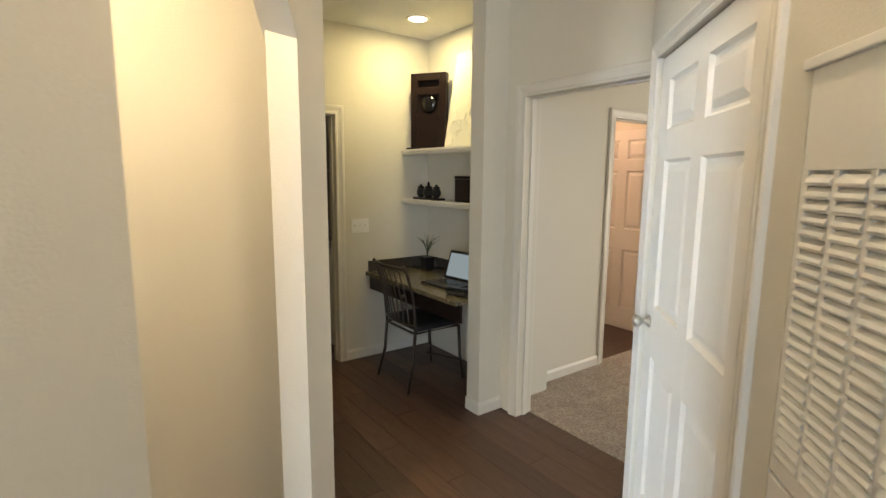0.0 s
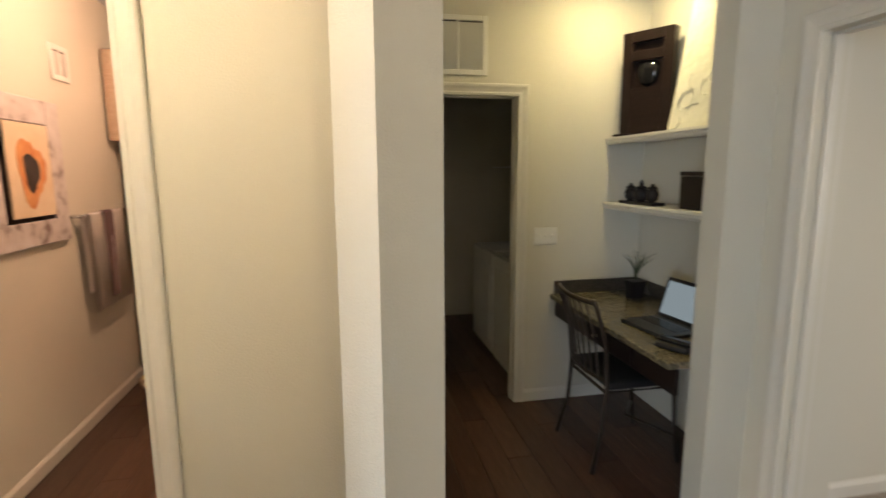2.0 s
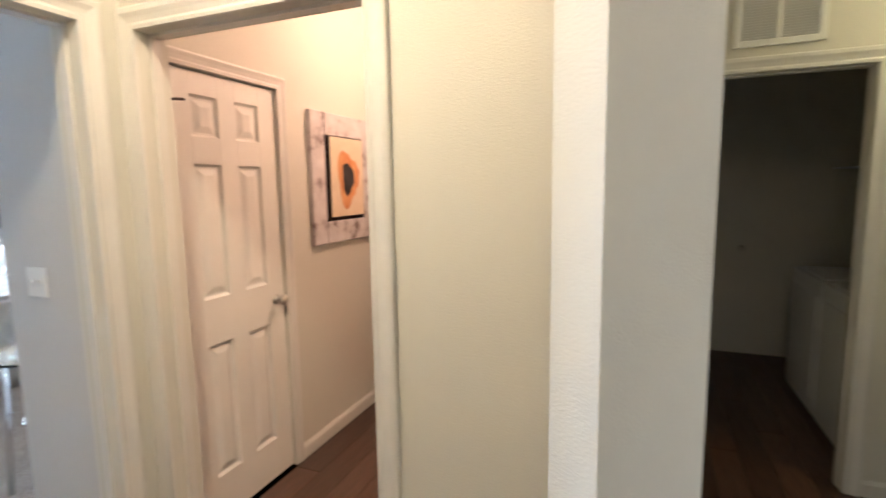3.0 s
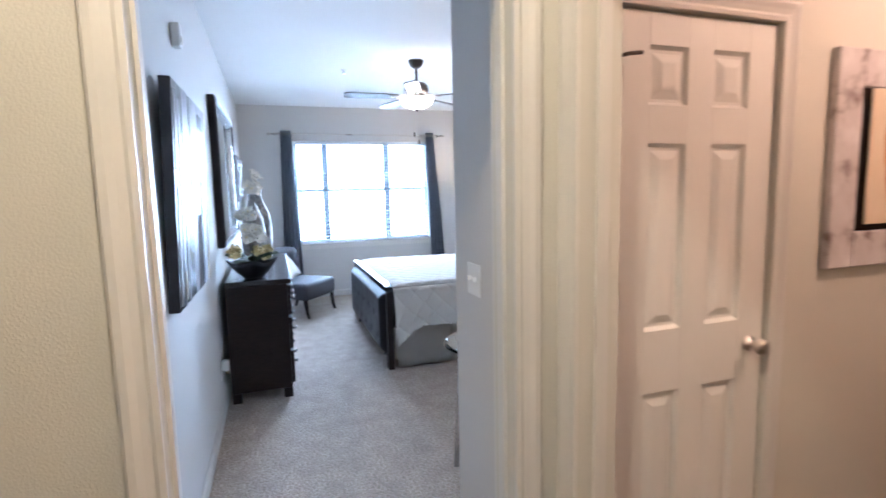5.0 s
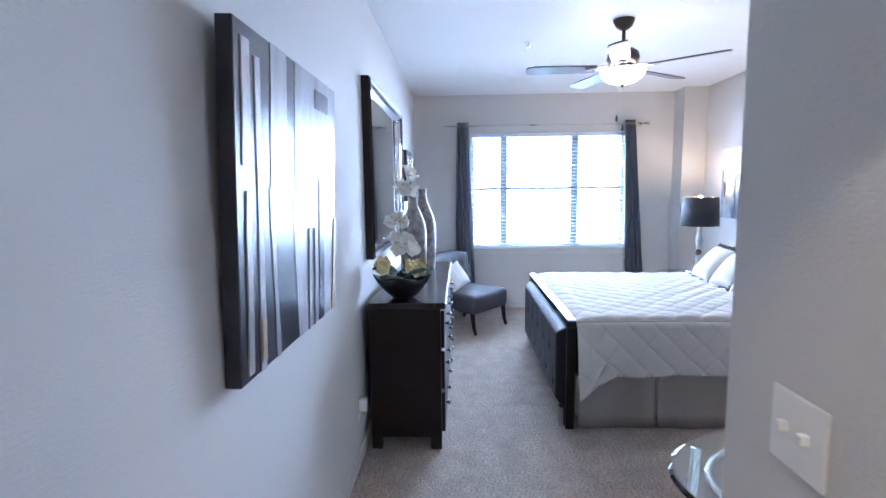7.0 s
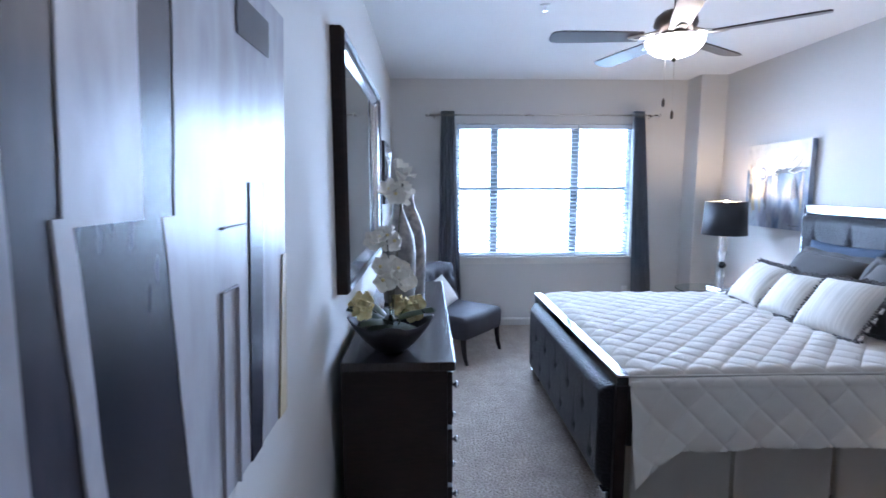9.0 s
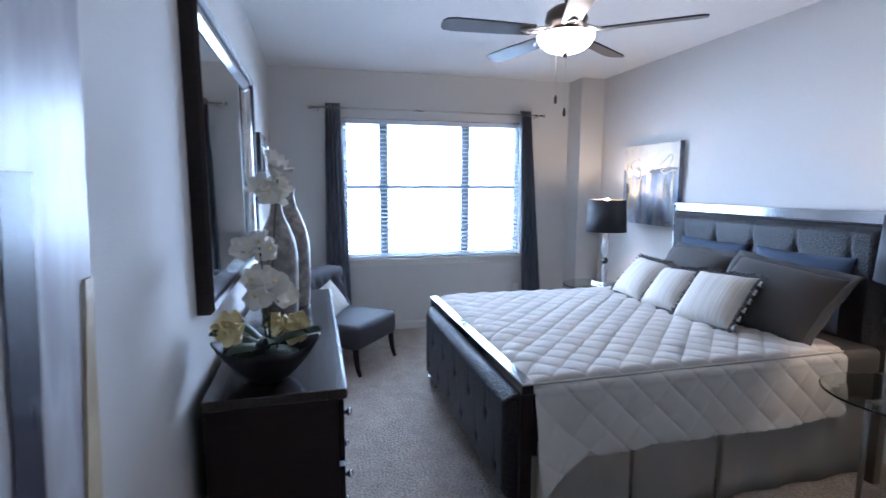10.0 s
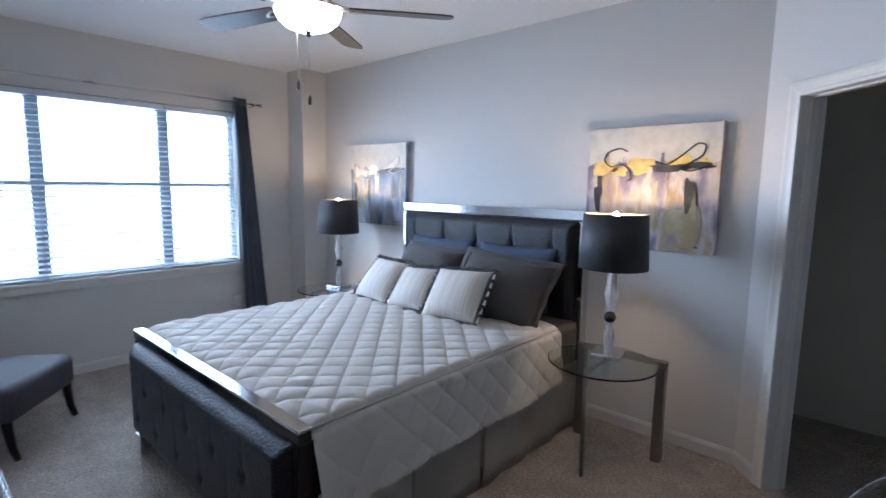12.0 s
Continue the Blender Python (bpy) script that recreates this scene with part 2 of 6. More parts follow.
            structure("door_jamb", bm, TRIM, "off-white painted door lining", "door jamb")



# floors
wood_base = structure("floor_wood", prism([(-0.115, -1.6), (3.17, -1.6), (3.17, 2.70), (3.60, 2.70), (3.60, 6.3), (-0.115, 6.3)], -0.1, -0.009), JOINT_AND_DUCT, "dark brown wood-look plank floor of the hallway", "floor")
structure("floor_carpet", prism([(-6.45, 1.15), (-0.03, 1.15), (-0.03, 2.45), (-0.60, 2.45), (-0.60, 6.0), (-6.45, 6.0)], -0.1, 0.0), CARPET, "beige-grey cut pile carpet of the bedroom", "carpet")
structure("floor_carpet_second", prism([(3.246, -0.6), (6.8, -0.6), (6.8, 2.80), (3.62, 2.80), (3.62, 2.66), (3.246, 2.66)], -0.1, 0.004), CARPET, "beige cut pile carpet of the second bedroom", "carpet")
structure("floor_bath_second", prism([(3.62, 2.80), (6.8, 2.80), (6.8, 5.2), (3.62, 5.2)], -0.1, 0.0), PLANK, "dark brown wood-look floor of the second bathroom", "floor")

structure("threshold", boxes(((3.1235, 1.60, -0.05), (3.244, 2.56, -0.001))), PLANK, "dark wood-look floor running through the doorway", "floor")
# ceiling
structure("ceiling", prism([(-7.0, -3.8), (7.0, -3.8), (7.0, 6.5), (-7.0, 6.5)], CEIL_Z, CEIL_Z + 0.1), CEIL, "white lightly textured painted ceiling", "ceiling")

# nook and laundry
w_nook = Wall("wall_nook_north", (1.645, 4.05), (3.60, 4.05), 0.115, WALL, "cream painted wall of the desk nook", [(0.165, 0.940, 0, 2.045)])
w_nook.casing(0.165, 0.940, 2.045)
w_nook.base(1.01, 1.835)
w_nook_e = Wall("wall_nook_east", (3.48, 4.05), (3.48, 2.775), 0.12, WALL, "cream painted wall behind the desk shelves", ())
w_stub = Wall("wall_stub", (2.94, 2.65), (3.60, 2.65), 0.125, WALL, "cream painted stub wall between nook and doorway")
w_stub.base(-0.012, 0.19)
structure("baseboard_stub_end", boxes(((2.926, 2.638, 0), (2.94, 2.775, 0.085)), bevel=0.003), TRIM, "off-white baseboard round the wall end", "baseboard")
w_nook_w = Wall("wall_nook_west", (1.76, 2.40), (1.76, 4.05), 0.115, WALL, "cream painted wall beside the laundry door")
w_laun_e = Wall("wall_laundry_east", (3.30, 6.2), (3.30, 4.165), 0.1, WALL, "cream painted laundry wall")
w_laun_w = Wall("wall_laundry_west", (1.25, 4.165), (1.25, 6.2), 0.1, WALL, "cream painted laundry wall")
w_laun_n = Wall("wall_laundry_north", (1.15, 6.2), (3.40, 6.2), 0.1, WALL, "cream painted laundry back wall")

# second bedroom doorway
w_op = Wall("wall_second_bedroom", (3.13, 2.65), (3.13, 1.46), 0.115, WALL, "cream painted wall with a cased opening", [(0.17, 0.985, 0, 2.045)])
w_op.casing(0.17, 0.985, 2.045, both=True)
w_r2n = Wall("wall_second_bedroom_north", (3.245, 2.76), (6.7, 2.76), 0.115, WALL, "pale painted wall inside the second bedroom", [(1.155, 1.915, 0, 2.04)])
w_r2n.casing(1.155, 1.915, 2.04)
w_r2n.base(0.0, 1.085)
w_r2n.base(1.985, 3.4)
# the opening is made for the added fill lamp and stays out of view
Wall("wall_second_bedroom_east", (6.6, 2.76), (6.6, -0.6), 0.1, WALL, "pale painted wall inside the second bedroom", [(1.3, 2.75, 0.7, 2.2)])
Wall("wall_second_bedroom_south", (6.7, -0.5), (3.13, -0.5), 0.1, WALL, "pale painted wall inside the second bedroom")
Wall("wall_second_bath_east", (6.2, 5.1), (6.2, 2.875), 0.1, WALL, "peach-lit bathroom wall")
Wall("wall_second_bath_north", (3.7, 5.1), (6.3, 5.1), 0.1, WALL, "peach-lit bathroom wall")

# slanting closet wall on the hall's other side
C45 = 1 / math.sqrt(2)
CLO = Vector((2.945, 1.56))
clo_end = CLO - Vector((C45, C45)) * 3.4
w_clo = Wall("wall_hall_slanting", (CLO.x, CLO.y), (clo_end.x, clo_end.y), 0.115, WALL, "cream painted slanting hallway wall", [(0.145, 1.105, 0, 2.045), (1.275, 1.82, 0.25, 1.775)])
w_clo.casing(0.145, 1.105, 2.045, w=0.06)
Wall("wall_closet_end", (3.13, 1.56), (CLO.x, CLO.y), 0.1, WALL, "cream painted wall end beside the doorway")
# the living room behind, with its own window
Wall("wall_living_south", (2.2, -3.6), (-3.4, -3.6), 0.12, WALL, "cream painted living room wall", [(3.6, 5.3, 0.6, 2.3)])
Wall("wall_living_east", (2.2, -0.75), (2.2, -3.6), 0.12, WALL, "cream painted living room wall")
Wall("wall_living_north", (2.3, -0.84), (0.54, -0.84), 0.1, WALL, "cream painted living room wall")
Wall("wall_living_west", (-3.4, -3.6), (-3.4, 1.18), 0.12, WALL, "cream painted living room wall")
Wall("wall_living_north_west", (-3.4, 0.50), (0.03, 0.50), 0.1, WALL, "cream painted living room wall")
structure("floor_living", prism([(-3.4, -3.7), (3.17, -3.7), (3.17, -1.6), (-0.115, -1.6), (-0.115, 0.6), (-3.4, 0.6)], -0.1, -0.002), PLANK, "dark brown wood-look floor of the living room", "floor")

# slanting arch wall
AR = Vector((1.568, 2.062))
arch_a = AR + Vector((C45, C45)) * 0.285
arch_b = Vector((0.968, 1.20))
arch_end = arch_b - Vector((C45, C45)) * 1.35
NORM = Vector((-C45, C45))
ATH = 0.125


def arch_wall():
    bm = bmesh.new()
    prism([tuple(AR), (1.475, 2.118), (1.755, 2.398), (1.757, 2.276)], 0, CEIL_Z, bm)
    q = [arch_b, arch_end, arch_end + NORM * ATH, arch_b + NORM * ATH]
    prism([tuple(v) for v in q], 0, CEIL_Z, bm)
    # header with clipped corners
    u = (arch_b - AR).normalized()
    wide = (arch_b - AR).length
    outline = [(0, 2.04), (0.17, 2.21), (wide - 0.17, 2.21), (wide, 2.04), (wide, CEIL_Z), (0, CEIL_Z)]
    front = [bm.verts.new((AR.x + u.x * s, AR.y + u.y * s, z)) for s, z in outline]
    back = [bm.verts.new((AR.x + u.x * s + NORM.x * ATH * 0.98, AR.y + u.y * s + NORM.y * ATH * 0.98, z)) for s, z in outline]
    bm.faces.new(front)
    bm.faces.new(back[::-1])
    for i in range(6):
        j = (i + 1) % 6
        bm.faces.new((front[i], front[j], back[j], back[i]))
    return bm


structure("wall_arch", arch_wall(), WALL, "cream painted slanting wall with a clipped-corner arch", "wall")

# vestibule
w_vn = Wall("wall_vestibule_north", (0.03, 2.40), (1.76, 2.40), 0.115, WALL, "cream painted wall beside the bathroom doorway", [(0.07, 0.91, 0, 2.04)])
w_vn.casing(0.07, 0.91, 2.04)
w_vn.base(0.98, 1.70)
w_vw = Wall("wall_vestibule_west", (0.03, 0.30), (0.03, 2.40), 0.115, WALL, "cream painted wall with the bedroom doorway", [(1.17, 1.96, 0, 2.04)])
w_vw.casing(1.17, 1.96, 2.04, both=True)
w_vw.base(0.0, 1.10)

# bathroom
w_bw = Wall("wall_bath_west", (-0.12, 2.515), (-0.12, 6.0), 0.1, WALL, "cream painted bathroom wall", [(0.16, 0.80, 0, 2.03)])
w_bw.casing(0.16, 0.80, 2.03, w=0.06)
w_bw.base(0.86, 3.4)
Wall("wall_bath_north", (-0.2, 5.6), (1.3, 5.6), 0.1, WALL, "cream painted bathroom back wall")
Wall("wall_bath_east", (1.645, 5.6), (1.645, 2.515), 0.1, WALL, "cream painted bathroom side wall")

# bedroom
w_bs = Wall("wall_bedroom_south", (-0.085, 1.30), (-6.41, 1.30), 0.115, BEDWALL, "pale grey-beige painted bedroom wall")
w_bs.base(0, 6.21, paint=BEDTRIM)
w_win = Wall("wall_bedroom_window", (-6.30, 1.18), (-6.30, 4.98), 0.14, BEDWALL, "pale grey-beige painted wall with a wide window", [(0.84, 2.815, 0.795, 2.265)])
w_win.base(0.12, 3.38, paint=BEDTRIM)
w_bn = Wall("wall_bedroom_north", (-6.44, 4.85), (-1.96, 4.85), 0.115, BEDWALL, "pale grey-beige painted wall behind the headboard")
w_bn.base(0.43, 4.43, paint=BEDTRIM)
structure("wall_column", prism([(-6.30, 4.57), (-6.02, 4.57), (-6.02, 4.85), (-6.30, 4.85)], 0, CEIL_Z), BEDWALL, "boxed-in column in the bedroom corner", "column")
w_bd = Wall("wall_bedroom_slanting", (-2.00, 4.85), (-0.73, 3.58), 0.115, BEDWALL, "pale painted slanting wall with the closet doorway", [(0.245, 1.04, 0, 2.045)])
w_bd.casing(0.245, 1.04, 2.045, both=True)
w_bd.base(0.0, 0.17, paint=BEDTRIM)
w_be = Wall("wall_bedroom_east", (-0.73, 3.63), (-0.73, 2.504), 0.1, BEDWALL, "pale painted bedroom wall")
w_bc = Wall("wall_bedroom_passage", (-0.73, 2.387), (-0.085, 2.387), 0.115, BEDWALL, "pale painted wall of the bedroom passage")
w_bc.base(0, 0.64, paint=BEDTRIM)
Wall("wall_closet_back", (-2.2, 5.9), (0.2, 5.9), 0.1, WALL, "cream painted closet wall")
Wall("wall_closet_side", (-2.1, 4.97), (-2.1, 5.95), 0.1, WALL, "cream painted closet wall")



# ---- more materials ----
QUILT = mat("quilt_cotton", (0.50, 0.465, 0.41), 0.9, grain=0.25, scale=420, bump=0.35, stain=0.06, second=(0.44, 0.42, 0.38), sheen=0.2)
SKIRT = mat("bed_skirt_cotton", (0.52, 0.475, 0.41), 0.9, grain=0.2, scale=300, bump=0.2, stain=0.08, second=(0.40, 0.35, 0.29))
CHENILLE = mat("black_chenille", (0.005, 0.004, 0.006), 0.46, grain=0.8, scale=75, bump=1.0, stain=0.25, stain_scale=9, second=(0.019, 0.017, 0.022), sheen=0.04, deep=0.006)
SHAM = mat("grey_sateen", (0.046, 0.042, 0.040), 0.72, grain=0.3, scale=300, bump=0.15, stain=0.3, second=(0.07, 0.065, 0.06), sheen=0.06)
SLATE = mat("slate_blue_cotton", (0.055, 0.075, 0.115), 0.8, grain=0.2, scale=300, bump=0.15)
CREAM = mat("cream_weave", (0.60, 0.57, 0.52), 0.95, grain=0.6, scale=34, bump=0.4, second=(0.38, 0.35, 0.31), stretch=(2.5, 0.4, 0.03))
FRINGE = mat("fringe_yarn", (0.055, 0.052, 0.055), 0.9, grain=0.45, scale=70, bump=0.3, second=(0.30, 0.28, 0.26))
LEATHER = mat("grey_upholstery", (0.034, 0.032, 0.040), 0.6, grain=0.3, scale=180, bump=0.3, stain=0.2, second=(0.065, 0.063, 0.07))
DRAPE = mat("grey_blue_drape", (0.20, 0.22, 0.26), 0.45, grain=0.3, scale=240, bump=0.15, stain=0.15, second=(0.11, 0.12, 0.15), stretch=(1, 1, 0.2), sheen=0.3)
SHADE = mat("black_lamp_shade", (0.012, 0.012, 0.015), 0.65, grain=0.3, scale=300, bump=0.1, second=(0.03, 0.03, 0.035))
CRYSTAL = glass("crystal", (0.97, 0.98, 1.0), 0.04, 1.35)
CRYSTAL.node_tree.nodes["Principled BSDF"].inputs["Transmission Weight"].default_value = 0.72
BLACKGLOSS = mat("black_gloss", (0.008, 0.008, 0.010), 0.08)
BULB = glow("warm_bulb", (1.0, 0.72, 0.43), 640)
LINING = mat("gold_shade_lining", (0.62, 0.52, 0.36), 0.5, grain=0.1, scale=200)
STEEL = mat("dark_brushed_steel", (0.26, 0.245, 0.23), 0.3, 1.0, grain=0.15, scale=200)
FANGLASS = glow("lit_frosted_glass", (1.0, 0.90, 0.78), 24)
GLOBE = glow("lit_globe_glass", (1.0, 0.80, 0.6), 6)
CANLIGHT = glow("lit_can_lens", (1.0, 0.86, 0.55), 16)
FANBLADE = mat("dark_walnut_blade", (0.035, 0.022, 0.018), 0.32, grain=0.5, scale=14, second=(0.02, 0.012, 0.01), stretch=(1, 8, 8))
BOWL = mat("black_ceramic", (0.012, 0.010, 0.012), 0.5, grain=0.2)
STONE = mat("mottled_ceramic", (0.30, 0.27, 0.25), 0.28, grain=0.85, scale=26, bump=0.25, stain=0.5, stain_scale=9, second=(0.10, 0.09, 0.085))
PETAL = mat("white_petal", (0.78, 0.74, 0.66), 0.7, grain=0.12, scale=60, second=(0.7, 0.6, 0.42))
YELLOW = mat("yellow_petal", (0.76, 0.66, 0.36), 0.7, grain=0.45, scale=30, second=(0.66, 0.42, 0.12))
LEAF = mat("dark_leaf", (0.035, 0.055, 0.028), 0.4, grain=0.3, scale=30, second=(0.015, 0.03, 0.015))
MOSS = mat("moss", (0.05, 0.065, 0.025), 0.95, grain=0.8, scale=90, bump=1.0, second=(0.016, 0.022, 0.01))
STEM = mat("brown_stem", (0.05, 0.05, 0.02), 0.6, grain=0.2)
GRANITE = mat("speckled_granite", (0.22, 0.19, 0.12), 0.22, grain=0.9, scale=70, stain=0.35, stain_scale=18, second=(0.035, 0.030, 0.025))
GRANITE_DARK = mat("dark_granite", (0.085, 0.075, 0.065), 0.28, grain=0.8, scale=90, second=(0.02, 0.018, 0.016))
PLASTIC = mat("white_plastic", (0.74, 0.73, 0.70), 0.4, grain=0.03)
GRILLE = mat("grille_enamel", (0.70, 0.69, 0.65), 0.42, grain=0.04)
BLACKP = mat("black_plastic", (0.015, 0.015, 0.017), 0.4, grain=0.1)
SCREEN = glow("laptop_screen", (0.62, 0.75, 0.80), 0.28)
WHITEART = mat("white_relief_canvas", (0.74, 0.72, 0.60), 0.7, grain=0.2, scale=22, bump=1.0, second=(0.6, 0.57, 0.45))
APPL = mat("white_enamel", (0.72, 0.72, 0.72), 0.3, grain=0.03)
BLINDM = mat("white_slat", (0.62, 0.66, 0.70), 0.5, grain=0.05)
# Darkened well below the white frame: painted backlit shade on mullions and sash rails.
SHADED_VINYL = mat("backlit_shade_vinyl", (0.20, 0.23, 0.26), 0.4, grain=0.03)
TOWEL_W = mat("towel_white", (0.84, 0.80, 0.76), 0.95, grain=0.3, scale=300, bump=0.6)
TOWEL_B = mat("towel_mauve", (0.24, 0.16, 0.16), 0.95, grain=0.3, scale=300, bump=0.6)
WOVEN = mat("woven_rattan", (0.50, 0.38, 0.28), 0.8, grain=0.6, scale=34, bump=0.8, second=(0.32, 0.22, 0.15), stretch=(1, 1, 5))
SHOWER = mat("beige_curtain", (0.46, 0.36, 0.25), 0.85, grain=0.2, scale=120, bump=0.2)

for soft, level in ((CHENILLE, 0.3), (BLACKWOOD, 0.22), (BOWL, 0.25), (SHAM, 0.25), (LEATHER, 0.3), (QUILT, 0.2), (CREAM, 0.2), (SLATE, 0.2)):
    soft.node_tree.nodes["Principled BSDF"].inputs["Specular IOR Level"].default_value = level

ART_SKY = noise_mix("canvas_pale", [(0.3, (0.50, 0.45, 0.38)), (0.5, (0.62, 0.58, 0.50)), (0.7, (0.42, 0.40, 0.38))], 5, 0.5, 0.2)
ART_MAUVE = noise_mix("canvas_mauve", [(0.3, (0.07, 0.06, 0.095)), (0.42, (0.22, 0.18, 0.235)), (0.50, (0.52, 0.45, 0.40)), (0.57, (0.38, 0.275, 0.15)), (0.64, (0.24, 0.195, 0.23)), (0.75, (0.10, 0.085, 0.12))], 5.5, 0.45, 0.25, (1, 1, 0.45))
ART_BLUE = noise_mix("canvas_blue", [(0.3, (0.03, 0.05, 0.09)), (0.45, (0.12, 0.17, 0.26)), (0.55, (0.34, 0.36, 0.40)), (0.7, (0.10, 0.10, 0.14))], 5.5, 0.45, 0.25, (1, 1, 0.45))
ART_GOLD = noise_mix("paint_gold", [(0.35, (0.55, 0.37, 0.09)), (0.6, (0.72, 0.55, 0.19))], 20, 0.4, 0.5)
ART_OCHRE = noise_mix("paint_ochre", [(0.35, (0.34, 0.26, 0.14)), (0.6, (0.46, 0.38, 0.24))], 8, 0.45, 0.3)
ART_BLACK = noise_mix("paint_black", [(0.3, (0.012, 0.011, 0.014)), (0.7, (0.05, 0.045, 0.05))], 14, 0.35, 0.5)
CANVAS_PALE = noise_mix("birch_pale", [(0.3, (0.30, 0.29, 0.31)), (0.5, (0.46, 0.45, 0.47)), (0.7, (0.36, 0.34, 0.33))], 5, 0.27, 0.25, (2, 1, 0.5))
CANVAS_GREY = noise_mix("birch_grey", [(0.3, (0.20, 0.19, 0.21)), (0.7, (0.33, 0.32, 0.34))], 6, 0.27, 0.25, (2, 1, 0.5))
CANVAS_DARK = noise_mix("birch_dark", [(0.3, (0.010, 0.010, 0.016)), (0.7, (0.045, 0.042, 0.055))], 6, 0.27, 0.25, (2, 1, 0.5))
FRAME_WASH = noise_mix("whitewashed_frame", [(0.3, (0.20, 0.15, 0.14)), (0.45, (0.52, 0.47, 0.46)), (0.7, (0.62, 0.58, 0.57))], 12, 0.7, 0.4)
PRINT = noise_mix("print_cream", [(0.3, (0.66, 0.52, 0.36)), (0.7, (0.72, 0.60, 0.45))], 9, 0.6)
PRINT_ORANGE = noise_mix("print_orange", [(0.3, (0.52, 0.18, 0.06)), (0.7, (0.66, 0.34, 0.14))], 14, 0.6)


# ---- doors ----
def panel_door(m, w, h, name, label, knob_side, hinge_side, knob_z=0.95, t=0.035, lever=False):
    """A six-panel door: stiles and rails with raised panels; local x along the wall, y into it."""
    door = new(name)
    door.matrix_basis = m
    tagged(door, label, "door", kind="structure")
    stile, mid = 0.118, 0.10
    rails = [(0.0, 0.21), (0.83, 1.04), (1.63, 1.745), (h - 0.095, h)]
    y0 = 0.012
    for a, b in ((0, stile), (w / 2 - mid / 2, w / 2 + mid / 2), (w - stile, w)):
        part("stile", boxes(((a, y0, 0), (b, y0 + t, h)), bevel=0.0006, seg=1), DOORP, door)
    cols = [(stile, w / 2 - mid / 2), (w / 2 + mid / 2, w - stile)]
    for a, b in rails:
        for c0, c1 in cols:
            part("rail", boxes(((c0, y0, a), (c1, y0 + t, b)), bevel=0.0006, seg=1), DOORP, door)
    for (a0, a1), (b0, b1) in zip(rails, rails[1:]):
        for c0, c1 in cols:
            bm = bmesh.new()
            # recessed moulding, then the raised field
            def ring(d, y):
                return [bm.verts.new(v) for v in ((c0 + d, y, a1 + d), (c1 - d, y, a1 + d), (c1 - d, y, b0 - d), (c0 + d, y, b0 - d))]
            rings = [ring(-0.001, y0 + 0.001), ring(0.010, y0 + 0.014), ring(0.020, y0 + 0.014), ring(0.045, y0 + 0.004), ring(0.050, y0 + 0.003)]
            for p, q in zip(rings, rings[1:]):
                for i in range(4):
                    bm.faces.new((p[i], p[(i + 1) % 4], q[(i + 1) % 4], q[i]))
            bm.faces.new(rings[-1])
            part("panel", bm, DOORP, door)
    kx = 0.065 if knob_side == 0 else w - 0.065
    prof = [(0.027, 0.0), (0.027, 0.006), (0.012, 0.010), (0.011, 0.030), (0.022, 0.038), (0.028, 0.050), (0.027, 0.060), (0.018, 0.067), (0.004, 0.069)]
    bm = lathe(prof, 20)
    bmesh.ops.transform(bm, matrix=Matrix.Translation((kx, y0, knob_z)) @ Matrix.Rotation(radians(90), 4, "X"), verts=bm.verts)
    part("knob", bm, NICKEL, door, "brushed nickel door knob", True)
    hx = -0.002 if hinge_side == 0 else w - 0.016
    for z in (0.22, 1.165, 1.81):
        bm = bmesh.new()
        box(bm, (hx - 0.008, y0 - 0.014, z - 0.045), (hx + 0.008, y0 + 0.002, z + 0.045), 0.004)
        box(bm, (hx - 0.024, y0 - 0.003, z - 0.044), (hx + 0.024, y0 + 0.003, z + 0.044), 0.001, 1)
        part("hinge", bm, NICKEL, door, "small steel hinge")
    if lever:
        bm = tube([(hx, y0 - 0.012, 1.875), (hx + 0.02, y0 - 0.03, 1.88), (hx + 0.065, y0 - 0.032, 1.885)], 0.006)
        part("hinge_stop", bm, DARKMETAL, door, "bent metal door stop on the hinge")
    return door


panel_door(w_clo.m @ pose(0.15, 0, 0.008), 0.95, 2.03, "door_closet", "closed off-white six-panel closet door in the hallway", 0, 1, 0.965)
panel_door(w_bw.m @ pose(0.164, 0, 0.008), 0.632, 2.015, "door_bath_closet", "closed off-white narrow six-panel closet door in the bathroom", 1, 0, 0.95, lever=True)


